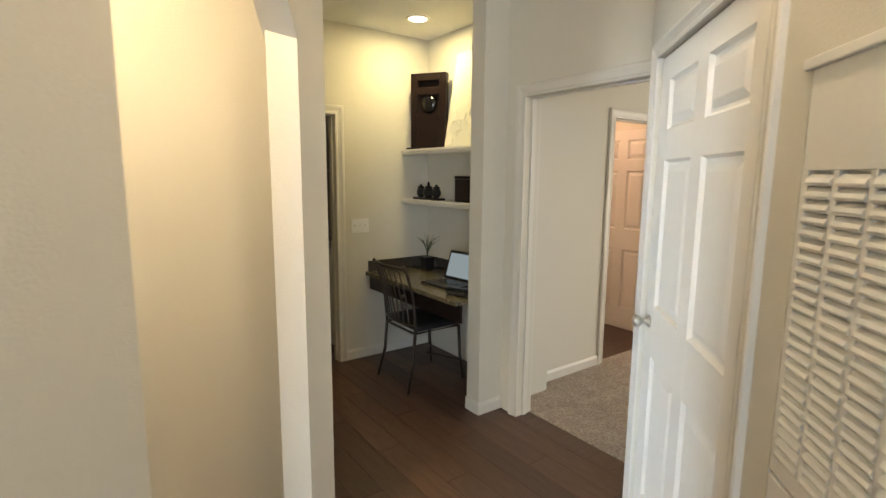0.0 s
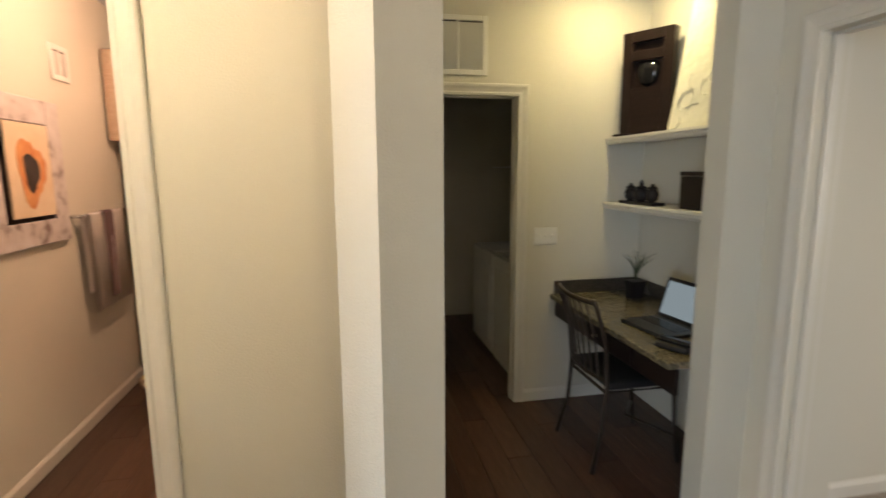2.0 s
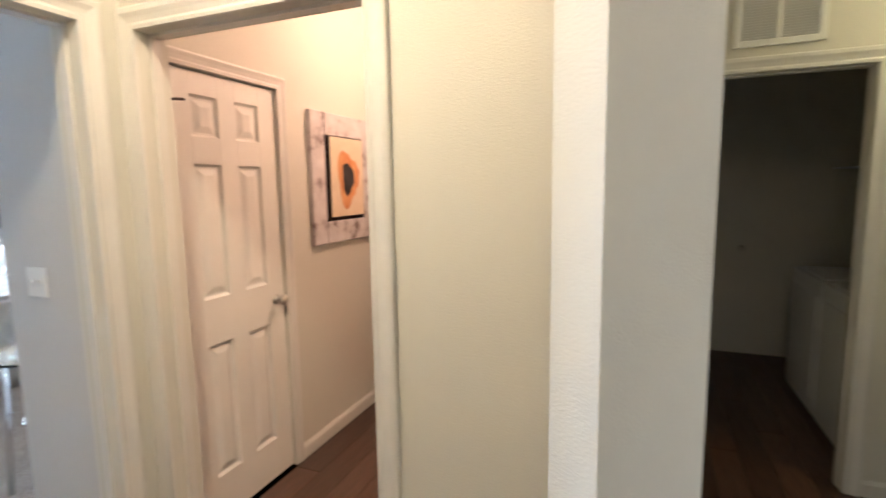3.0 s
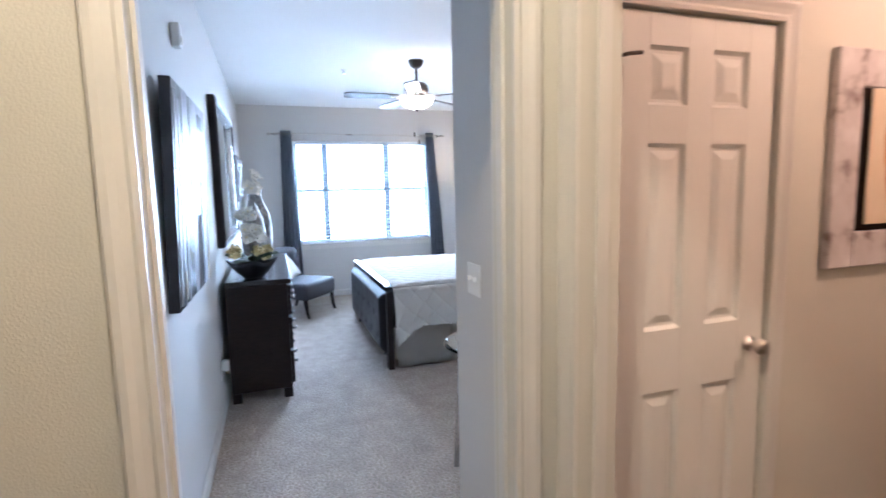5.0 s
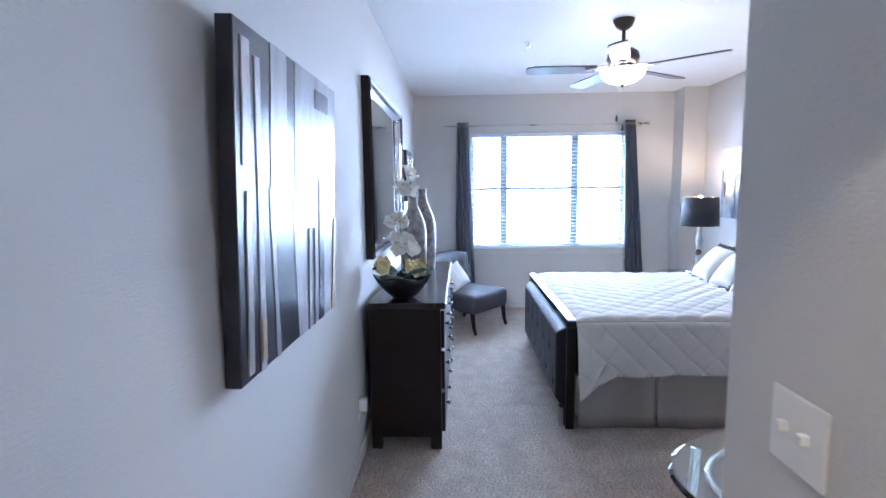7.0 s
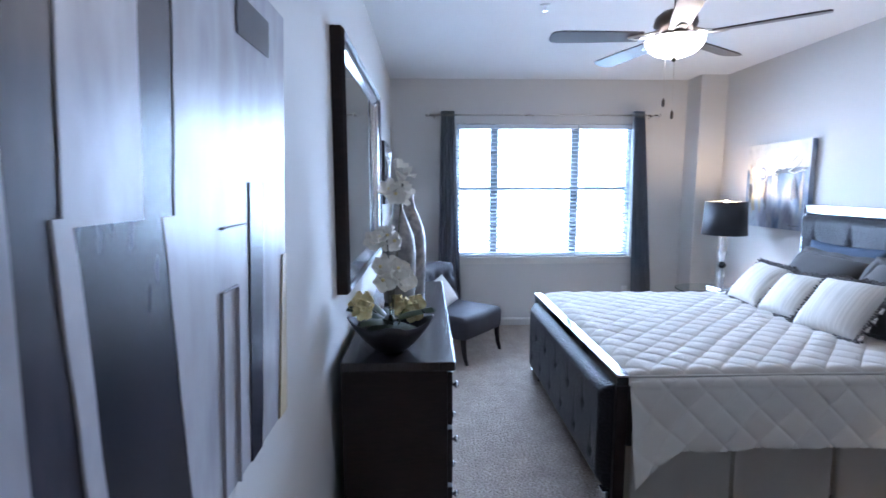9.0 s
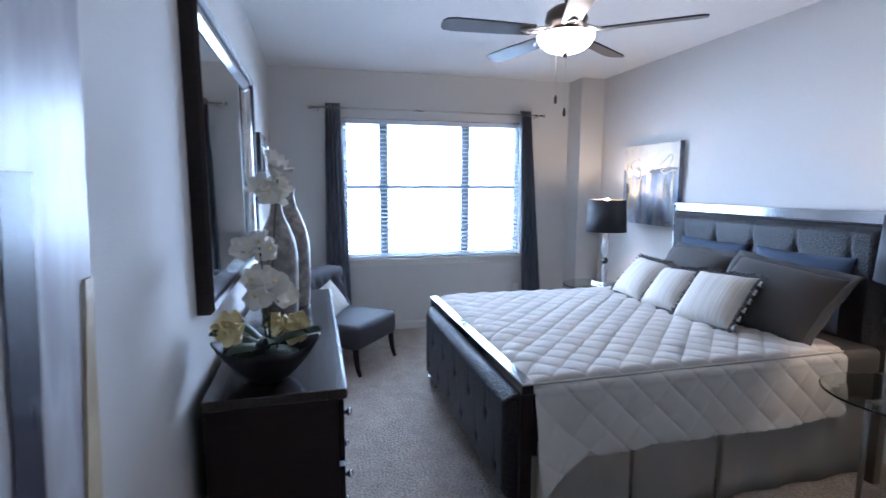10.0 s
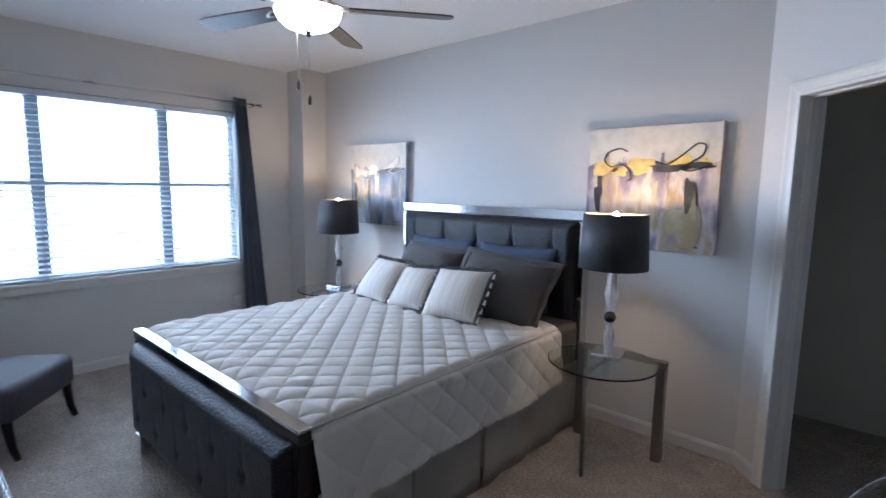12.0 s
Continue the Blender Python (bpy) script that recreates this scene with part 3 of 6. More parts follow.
def hvac_panel():
    ob = thing("return_air_panel", "white enamelled return-air panel with louvred slots", "vent panel")
    ob.matrix_basis = w_clo.m
    x0, x1, z0, z1 = 1.278, 1.817, 0.253, 1.772
    bm = bmesh.new()
    box(bm, (x0 - 0.018, -0.010, z1), (x1 + 0.03, 0.004, z1 + 0.022), 0.003)
    part("top_rail", bm, GRILLE, ob)
    cols = [1.300 + 0.094 * k for k in range(5)]
    bm = bmesh.new()
    ztop, zbot = 1.585, 1.0
    for lo, hi in ((ztop, z1), (0.965, zbot), (z0, 0.955)):
        part("plate", boxes(((x0, 0.0, lo), (x1, 0.012, hi)), bevel=0.001, seg=1), GRILLE, ob)
    edges = [x0] + [v for c in cols for v in (c, c + 0.078)] + [x1]
    for a, b in zip(edges[::2], edges[1::2]):
        if b > a + 0.002:
            part("bar", boxes(((a, 0.0, zbot), (b, 0.012, ztop))), GRILLE, ob)
    box(bm, (x0, 0.0135, z0), (x1, 0.02, z1))
    part("sheet", bm, GRILLE, ob)
    me = None
    for c in cols:
        for k in range(24):
            z = zbot + 0.024 * k + 0.004
            if me is None:
                bm = bmesh.new()
                prof = [(0.013, 0.0005), (-0.002, 0.0005), (-0.005, 0.003), (-0.006, 0.007), (-0.003, 0.014), (0.006, 0.0225), (0.013, 0.0225)]
                va = [bm.verts.new((0, y, q)) for y, q in prof]
                vb = [bm.verts.new((0.078, y, q)) for y, q in prof]
                for i in range(len(prof)):
                    j = (i + 1) % len(prof)
                    bm.faces.new((va[i], va[j], vb[j], vb[i]))
                bm.faces.new(va[::-1])
                bm.faces.new(vb)
                first = part("louvre", bm, GRILLE, ob)
                me = first.data
                first.location = (c, 0, z)
            else:
                o = new("louvre", me)
                o.parent, o.location = ob, (c, 0, z)


hvac_panel()


# ---- nook ----
def can_light(x, y, seen=True):
    ob = thing("recessed_light", "lit round recessed ceiling light with a white trim ring", "ceiling light", (x, y, CEIL_Z))
    part("trim_ring", lathe([(0.068, -0.002), (0.072, -0.008), (0.092, -0.006), (0.096, 0.0)], 32), PLASTIC, ob, smooth=True)
    part("lens", lathe([(0.067, -0.005), (0.05, -0.009), (0.01, -0.010)], 32), CANLIGHT, ob, "glowing warm lens", True)


can_light(3.07, 3.59)
can_light(0.78, 1.75)
can_light(1.75, 0.75)
area("nook_lamp", (3.07, 3.59, CEIL_Z - 0.014), (3.071, 3.59, 0.0), 0.12, 0.12, NOOK_W, (1.0, 0.82, 0.40))
area("vestibule_lamp", (0.78, 1.75, CEIL_Z - 0.014), (0.781, 1.75, 0.0), 0.12, 0.12, VEST_W, (1.0, 0.78, 0.50))
point("hall_lamp", (1.75, 0.75, 2.66), HALL_W, (1.0, 0.78, 0.52), 0.06)


def ceiling_globe(x, y, label):
    ob = thing("ceiling_light", label, "ceiling light", (x, y, CEIL_Z))
    part("base", lathe([(0.09, -0.02), (0.10, -0.01), (0.10, 0)], 24), NICKEL, ob, smooth=True)
    part("globe", lathe([(0.01, -0.10), (0.08, -0.085), (0.12, -0.05), (0.11, -0.02)], 24), GLOBE, ob, "lit frosted glass bowl", True)


ceiling_globe(0.75, 3.9, "lit frosted glass bowl light on the bathroom ceiling")
point("bath_lamp", (0.75, 3.9, 2.55), BATH_W, (1.0, 0.60, 0.38), 0.08)
ceiling_globe(4.6, 3.9, "lit frosted glass bowl light on the second bathroom ceiling")
point("bath_lamp_second", (4.6, 3.9, 2.55), BATH2_W, (1.0, 0.60, 0.38), 0.08)


def nook_shelf(z):
    ob = thing("wall_shelf", "off-white painted wall shelf with a moulded front edge", "shelf", (0, 0, z), group="nook shelves")
    part("board", boxes(((3.215, 2.778, -0.028), (3.478, 4.048, 0)), bevel=0.002), TRIM, ob)
    prof = [(0, 0.0), (0.016, 0.0), (0.018, -0.014), (0.012, -0.022), (0.014, -0.032), (0.006, -0.044), (0.0, -0.046)]
    part("moulding", extrude_profile(prof, (3.213, 2.778, 0), (3.213, 4.048, 0), (-1, 0, 0)), TRIM, ob)


nook_shelf(1.79)
nook_shelf(1.37)


def desk():
    ob = thing("built_in_desk", "built-in desk with speckled granite top and dark wood apron", "desk")
    part("countertop", boxes(((2.835, 2.778, 0.722), (3.478, 4.048, 0.755)), bevel=0.006), GRANITE, ob, "speckled brown-green granite slab")
    part("backsplash", boxes(((2.862, 4.026, 0.757), (3.478, 4.047, 0.845)), bevel=0.003), GRANITE_DARK, ob, "dark granite upstand")
    part("backsplash", boxes(((3.458, 2.778, 0.757), (3.477, 4.024, 0.845)), bevel=0.003), GRANITE_DARK, ob, "dark granite upstand")
    part("apron", boxes(((2.875, 2.779, 0.60), (2.897, 4.047, 0.720)), bevel=0.002), BLACKWOOD, ob, "dark stained wooden apron")
    part("drawer_front", boxes(((2.860, 3.10, 0.615), (2.874, 3.78, 0.705)), bevel=0.003), BLACKWOOD, ob)
    part("knob", lathe([(0.008, 0), (0.006, 0.01), (0.013, 0.018), (0.010, 0.026), (0.002, 0.028)], 12, at=(0, 0, 0)), NICKEL, ob, "small metal knob", True).matrix_basis = pose(2.860, 3.44, 0.66, 0, -90, 0)


desk()


def metal_chair():
    """Dark metal chair with a slatted back; local +y is the way it faces."""
    ob = thing("metal_chair", "dark metal chair with slatted back and dark seat at the desk", "chair", (2.99, 3.40, -0.005), -90)
    w = 0.205
    for s in (-1, 1):
        part("back_post", tube([(s * (w + 0.02), -0.27, 0), (s * w, -0.215, 0.22), (s * w, -0.195, 0.46), (s * (w + 0.005), -0.215, 0.70), (s * (w + 0.012), -0.275, 0.90), (s * (w + 0.015), -0.30, 0.945)], 0.012), DARKMETAL, ob, smooth=True)
        part("front_leg", tube([(s * (w + 0.01), 0.24, 0), (s * w, 0.215, 0.2), (s * w, 0.20, 0.44)], 0.012), DARKMETAL, ob, smooth=True)
    arc = [(-w - 0.012 + (2 * w + 0.024) * k / 8, -0.285 - 0.045 * math.sin(math.pi * k / 8), 0.925) for k in range(9)]
    part("top_rail", tube(arc, 0.014), DARKMETAL, ob, smooth=True)
    arc2 = [(-w + 2 * w * k / 8, -0.20 - 0.035 * math.sin(math.pi * k / 8), 0.50) for k in range(9)]
    part("lower_rail", tube(arc2, 0.010), DARKMETAL, ob, smooth=True)
    for k in range(7):
        x = -0.15 + 0.05 * k
        b = 0.045 * math.cos(x / 0.42 * math.pi)
        bm = bmesh.new()
        pts = [(0.50, -0.20 - b * 0.8), (0.70, -0.222 - b), (0.92, -0.285 - b)]
        for (z0, y0), (z1, y1) in zip(pts, pts[1:]):
            tube([(x, y0, z0), (x, y1, z1)], 0.006, 6, bm)
        part("slat", bm, DARKMETAL, ob)
    part("seat_frame", tube([(-w, -0.2, 0.44), (-w, 0.2, 0.44), (w, 0.2, 0.44), (w, -0.2, 0.44), (-w, -0.2, 0.44)], 0.010), DARKMETAL, ob)
    bm = boxes(((-0.22, -0.19, 0.45), (0.22, 0.225, 0.50)), bevel=0.022, seg=4)
    part("seat", bm, BLACKP, ob, "dark padded seat", True)
    part("stretcher", tube([(-w, 0.21, 0.16), (0, 0.05, 0.19), (w, 0.21, 0.16)], 0.008), DARKMETAL, ob, smooth=True)


metal_chair()


def plaque():
    ob = thing("wall_plaque", "tall black wooden plaque with a recessed carved relief", "plaque", (3.325, 3.80, 1.79), -57)
    part("base", boxes(((-0.19, -0.055, 0), (0.17, 0.055, 0.014)), bevel=0.003), BLACKWOOD, ob)
    for a, b in (((-0.155, -0.035, 0.014), (-0.095, 0.035, 0.615)), ((0.095, -0.035, 0.014), (0.155, 0.035, 0.615)), ((-0.095, -0.035, 0.014), (0.095, 0.035, 0.285)), ((-0.095, -0.035, 0.445), (0.095, 0.035, 0.50)), ((-0.095, -0.035, 0.555), (0.095, 0.035, 0.615)), ((-0.095, 0.0, 0.285), (0.095, 0.035, 0.555))):
        part("board", boxes((a, b), bevel=0.002, seg=1), BLACKWOOD, ob)
    part("relief", lathe([(0.006, 0.0), (0.045, 0.02), (0.065, 0.065), (0.068, 0.10), (0.055, 0.135), (0.02, 0.15)], 20, at=(0, -0.004, 0.290), squash=(1, 0.42)), BLACKGLOSS, ob, "glossy oval relief", True)


plaque()


def leaning_canvas():
    ob = thing("relief_canvas", "cream textured relief canvas leaning on the wall shelf", "wall art", (3.33, 3.21, 1.792))
    bm = bmesh.new()
    box(bm, (-0.012, -0.33, 0), (0.012, 0.33, 0.72), 0.004)
    for v in bm.verts:
        v.co.y *= 1 - 0.14 * v.co.z / 0.72
    part("canvas", bm, WHITEART, ob)
    random.seed(5)
    for k in range(14):
        a = random.uniform(0, 6.28)
        y, z = random.uniform(-0.2, 0.28), random.uniform(0.05, 0.22)
        pts = [(-0.014, y + 0.03 * q * math.cos(a + q * 0.5), z + 0.03 * q * math.sin(a + q * 0.5)) for q in range(4)]
        part("relief", tube(pts, 0.004, 5), WHITEART, ob)
    ob.matrix_basis = pose(3.30, 3.21, 1.792, 0, 7, 0)


leaning_canvas()


def trio():
    ob = thing("ornament_set", "dark ornament of three lidded jars on a tray", "ornament", (3.285, 3.75, 1.37))
    part("tray", boxes(((-0.045, -0.18, 0), (0.045, 0.18, 0.018)), bevel=0.005), BOWL, ob)
    for y, s in ((-0.115, 0.85), (0.0, 1.1), (0.115, 0.85)):
        jar = part("jar", lathe([(0.022 * s, 0.018), (0.040 * s, 0.04), (0.045 * s, 0.065), (0.034 * s, 0.09), (0.028 * s, 0.095)], 18, at=(0, y, 0)), BOWL, ob, smooth=True)
        part("lid", lathe([(0.034 * s, 0.096), (0.030 * s, 0.108), (0.010 * s, 0.118), (0.012 * s, 0.128), (0.003, 0.140 * s)], 18, at=(0, y, 0)), BOWL, jar, smooth=True)


trio()
ob = thing("keepsake_box", "black upright box on the wall shelf", "box", (3.33, 3.26, 1.37))
part("body", boxes(((-0.06, -0.11, 0), (0.06, 0.11, 0.175)), bevel=0.004), BLACKWOOD, ob)
part("lid", boxes(((-0.063, -0.113, 0.177), (0.063, 0.113, 0.20)), bevel=0.004), BLACKWOOD, ob)


def desk_plant():
    ob = thing("potted_grass", "thin dark grass plant in a black square pot", "plant", (3.33, 3.83, 0.755))
    bm = boxes(((-0.05, -0.05, 0), (0.05, 0.05, 0.115)), bevel=0.006)
    for v in bm.verts:
        v.co.x *= 0.8 + 1.7 * v.co.z
        v.co.y *= 0.8 + 1.7 * v.co.z
    part("pot", bm, BOWL, ob)
    random.seed(3)
    for k in range(22):
        a, r, h = random.uniform(0, 6.28), random.uniform(0.03, 0.13), random.uniform(0.14, 0.24)
        pts = [(r * q * q * math.cos(a), r * q * q * math.sin(a), 0.11 + h * (q - 0.25 * q ** 3 * (r / 0.13))) for q in (0, 0.3, 0.6, 0.85, 1)]
        part("blade", tube(pts, 0.0035, 5, taper=0.25), LEAF, ob)


desk_plant()


def laptop():
    ob = thing("laptop", "open black laptop with a pale lit screen on the desk", "laptop", (3.10, 3.22, 0.756), -84)
    part("base", boxes(((-0.17, -0.12, 0), (0.17, 0.12, 0.018)), bevel=0.005), BLACKP, ob)
    me = None
    for r in range(4):
        for c in range(11):
            x, y = -0.143 + 0.026 * c, 0.06 - 0.024 * r
            if me is None:
                k = part("key", boxes(((-0.010, -0.009, 0.0), (0.010, 0.009, 0.003)), bevel=0.001, seg=1), BLACKGLOSS, ob)
                me = k.data
            else:
                k = new("key", me)
                k.parent = ob
            k.location = (x, y, 0.018)
    lid = part("lid", boxes(((-0.17, -0.004, 0), (0.17, 0.006, 0.225)), bevel=0.003), BLACKP, ob)
    lid.matrix_basis = pose(0, 0.122, 0.016, -18, 0, 0)
    part("screen", boxes(((-0.152, -0.0065, 0.02), (0.152, -0.0045, 0.205))), SCREEN, lid, "pale blue lit screen")


laptop()
ob = thing("telephone", "small black telephone on the desk", "telephone", (2.98, 2.93, 0.756), 25)
part("body", boxes(((-0.05, -0.08, 0), (0.05, 0.08, 0.03)), bevel=0.012, seg=3), BLACKP, ob)
part("handset", boxes(((-0.025, -0.085, 0.028), (0.015, 0.085, 0.05)), bevel=0.009, seg=3), BLACKGLOSS, ob)


def switch_plate(m, gangs, label):
    ob = thing("light_switch", label, "light switch")
    ob.matrix_basis = m
    w = 0.07 + 0.046 * (gangs - 1)
    part("plate", boxes(((-w / 2, -0.007, -0.058), (w / 2, 0.0, 0.058)), bevel=0.003), PLASTIC, ob)
    for k in range(gangs):
        x = (k - (gangs - 1) / 2) * 0.046
        part("toggle", boxes(((x - 0.005, -0.02, -0.004), (x + 0.005, -0.005, 0.012)), bevel=0.002), PLASTIC, ob)


switch_plate(pose(2.79, 4.049, 1.15), 3, "white triple light switch on the nook wall")
switch_plate(pose(-0.53, 2.386, 1.187), 2, "white light switch on the bedroom passage wall")


def vent_grille(m, w, h, label):
    ob = thing("vent_grille", label, "vent")
    ob.matrix_basis = m
    bm = bmesh.new()
    b = 0.03
    for p, q in (((0, -0.012, 0), (b, 0, h)), ((w - b, -0.012, 0), (w, 0, h)), ((b, -0.012, 0), (w - b, 0, b)), ((b, -0.012, h - b), (w - b, 0, h)), ((w / 2 - 0.008, -0.010, b), (w / 2 + 0.008, 0, h - b))):
        box(bm, p, q, 0.002, 1)
    part("frame", bm, GRILLE, ob)
    # flat near-black sheet that stands in for the shade inside the duct
    part("backing", boxes(((b, -0.002, b), (w - b, -0.001, h - b))), JOINT_AND_DUCT, ob)
    n = int((h - 2 * b) / 0.012)
    me = None
    for x0, x1 in ((b, w / 2 - 0.008), (w / 2 + 0.008, w - b)):
        for k in range(n):
            if me is None:
                bm = bmesh.new()
                box(bm, (0, -0.0008, -0.006), (x1 - x0, 0.0008, 0.006))
                bmesh.ops.rotate(bm, verts=bm.verts, cent=(0, 0, 0), matrix=Matrix.Rotation(radians(38), 3, "X"))
                o = part("slat", bm, GRILLE, ob)
                me = o.data
            else:
                o = new("slat", me)
                o.parent = ob
            o.location = (x0, -0.006, b + 0.006 + 0.012 * k)


vent_grille(pose(2.01, 4.049, 2.16), 0.37, 0.345, "white metal air grille above the laundry doorway")


# ---- laundry ----
def machine(y, name, label):
    ob = thing(name, label, name.replace("_", " "), (2.69, y, -0.005), group="laundry machines")
    part("body", boxes(((0, 0, 0.02), (0.60, 0.65, 0.90)), bevel=0.012), APPL, ob)
    part("console", boxes(((0.42, 0.01, 0.902), (0.598, 0.64, 1.06)), bevel=0.015), APPL, ob)
    part("lid", boxes(((0.03, 0.05, 0.902), (0.40, 0.60, 0.915)), bevel=0.005), APPL, ob)
    part("front_panel", boxes(((-0.008, 0.06, 0.12), (0.0, 0.59, 0.80)), bevel=0.004), APPL, ob)
    for k in range(2):
        part("dial", lathe([(0.028, 0), (0.026, 0.02), (0.004, 0.022)], 16), PLASTIC, ob, smooth=True).matrix_basis = pose(0.42, 0.2 + 0.22 * k, 0.98, 0, -90, 0)


machine(4.24, "clothes_dryer", "white clothes dryer in the dark laundry room")
machine(4.92, "washing_machine", "white washing machine in the dark laundry room")
ob = thing("wire_shelf", "white wire shelf above the laundry machines", "shelf", (2.98, 4.2, 1.62))
for k in range(14):
    part("wire", tube([(0.31 * k / 13, 0, 0), (0.31 * k / 13, 1.7, 0)], 0.003, 6), APPL, ob)
for k in range(5):
    part("cross_wire", tube([(0, 0.02 + 0.415 * k, -0.006), (0.318, 0.02 + 0.415 * k, -0.006)], 0.004, 6), APPL, ob)
panel_door(Matrix.Translation((1.75, 6.197, 0.0)), 0.76, 2.03, "door_laundry", "closed white six-panel door at the laundry's back", 1, 0)
panel_door(Matrix.Translation((5.38, 3.72, 0.006)) @ Matrix.Rotation(radians(-90), 4, "Z"), 0.76, 2.03, "door_second_bath", "closed white six-panel door lit warmly in the second bathroom", 0, 1)
Wall("wall_second_bath_west_inner", (5.43, 5.1), (5.43, 2.88), 0.1, WALL, "peach-lit bathroom wall behind the door")



# ---- bathroom ----
def sheet(bm, rows, y0, y1):
    """A thin closed slab from pairs of (x, z) edge points, its front at y1 and its back at y0."""
    f = [[bm.verts.new((x, y1, z)) for x, z in r] for r in rows]
    k = [[bm.verts.new((x, y0, z)) for x, z in r] for r in rows]
    for g in (f, k):
        for a, b in zip(g, g[1:]):
            bm.faces.new((a[0], a[1], b[1], b[0]))
    for i in (0, 1):
        for j in range(len(rows) - 1):
            bm.faces.new((f[j][i], f[j + 1][i], k[j + 1][i], k[j][i]))
    for j in (0, -1):
        bm.faces.new((f[j][0], f[j][1], k[j][1], k[j][0]))
    return bm


def framed_print():
    ob = thing("framed_print", "orange abstract print in a whitewashed wooden frame", "picture")
    ob.matrix_basis = Matrix.Translation((-0.119, 3.55, 1.20)) @ Matrix.Rotation(radians(90), 4, "Z")
    w, h, f = 0.68, 0.765, 0.13
    bm = bmesh.new()
    for a, b in (((0, -0.03, 0), (f, 0, h)), ((w - f, -0.03, 0), (w, 0, h)), ((f, -0.03, 0), (w - f, 0, f)), ((f, -0.03, h - f), (w - f, 0, h))):
        box(bm, a, b, 0.004, 1)
    part("frame", bm, FRAME_WASH, ob)
    part("backing", boxes(((f, -0.018, f), (w - f, -0.004, h - f))), BLACKWOOD, ob, "dark mount behind the print")
    part("sheet", boxes(((0.165, -0.040, 0.155), (0.53, -0.032, 0.63)), bevel=0.002), PRINT, ob, "cream printed sheet")
    random.seed(8)
    for name, m, rx, rz, y in (("orange_patch", PRINT_ORANGE, 0.115, 0.165, -0.0415), ("dark_patch", ART_BLACK, 0.062, 0.095, -0.043)):
        bm = bmesh.new()
        vs = []
        for k in range(26):
            a = 2 * math.pi * k / 26
            r = 1 + 0.16 * math.sin(3 * a + 1) + random.uniform(-0.06, 0.06)
            vs.append((0.345 + rx * r * math.cos(a), 0.385 + rz * r * math.sin(a)))
        lo = [bm.verts.new((x, y, z)) for x, z in vs]
        hi = [bm.verts.new((x, y - 0.0012, z)) for x, z in vs]
        bm.faces.new(hi)
        for i in range(26):
            bm.faces.new((lo[i], lo[(i + 1) % 26], hi[(i + 1) % 26], hi[i]))
        part(name, bm, m, ob)


framed_print()
vent_grille(Matrix.Translation((-0.119, 4.26, 2.11)) @ Matrix.Rotation(radians(90), 4, "Z"), 0.19, 0.20, "small cream vent grille on the bathroom wall")


def towel_rail():
    ob = thing("towel_rail", "chrome towel rail on the bathroom wall", "towel rail", (-0.12, 4.30, 1.32))
    part("bar", tube([(0.06, 0, 0), (0.06, 0.6, 0)], 0.008), CHROME, ob, smooth=True)
    for y in (0.0, 0.6):
        part("bracket", tube([(0.0, y, 0), (0.06, y, 0)], 0.012), CHROME, ob, smooth=True)
    tw = thing("towel", "white towel with a mauve towel folded over it", "towel", (-0.06, 4.32, 1.32))
    for name, m, y0, y1, drop, r in (("bath_towel", TOWEL_W, 0.0, 0.52, 0.60, 0.016), ("hand_towel", TOWEL_B, 0.20, 0.32, 0.55, 0.022)):
        bm = bmesh.new()
        path = [(r, -drop), (r, 0), (0.7 * r, 0.7 * r), (0, r), (-0.7 * r, 0.7 * r), (-r, 0), (-r, -drop * 0.8)]
        rows = []
        for k in range(9):
            y = y0 + (y1 - y0) * k / 8
            rows.append([bm.verts.new((x + 0.004 * math.sin(k * 1.7 + z * 9), y, z)) for x, z in path])
        for a, b in zip(rows, rows[1:]):
            for i in range(len(path) - 1):
                bm.faces.new((a[i], a[i + 1], b[i + 1], b[i]))
        bmesh.ops.solidify(bm, geom=bm.faces[:], thickness=0.007)
        part(name, bm, m, tw, smooth=True)


towel_rail()


def wavy(bm, x0, x1, y, z0, z1, waves, amp, n=60, mz=8, thick=0.004, pinch=1.0, axis="x", phase=0.0):
    """A hanging cloth with folds, from z0 up to z1; pinch narrows its top."""
    rows = []
    c = (x0 + x1) / 2
    for j in range(mz + 1):
        s = j / mz
        row = []
        for k in range(n + 1):
            u = k / n
            x = c + (x0 + (x1 - x0) * u - c) * (1 + (pinch - 1) * s)
            a = amp * (0.75 + 0.25 * math.sin(3 * u + 2 * s)) * math.sin(2 * math.pi * waves * u + phase + 0.5 * math.sin(2.2 * s + 5 * u))
            p = (x, y + a, z0 + (z1 - z0) * s) if axis == "x" else (y + a, x, z0 + (z1 - z0) * s)
            row.append(bm.verts.new(p))
        rows.append(row)
    for a, b in zip(rows, rows[1:]):
        for k in range(n):
            bm.faces.new((a[k], a[k + 1], b[k + 1], b[k]))
    bmesh.ops.solidify(bm, geom=bm.faces[:], thickness=thick)
    return bm


ob = thing("shower_curtain", "beige shower curtain hanging from a rail with a ribbed valance", "shower curtain", (0, 0, 0))
part("cloth", wavy(bmesh.new(), -0.10, 1.50, 5.0, 0.10, 2.30, 14, 0.03, 120, 6), SHOWER, ob, smooth=True)
part("valance", boxes(((-0.10, 4.86, 1.80), (1.50, 4.90, 2.41)), bevel=0.006), WOVEN, ob, "ribbed beige valance")
part("rail", tube([(-0.12, 4.95, 2.42), (1.60, 4.95, 2.42)], 0.013), CHROME, ob, smooth=True)
ob = thing("bathtub", "white bathtub behind the shower curtain", "bathtub", (0, 0, 0))
part("apron", boxes(((-0.118, 5.06, -0.008), (1.54, 5.10, 0.45)), bevel=0.01), APPL, ob)
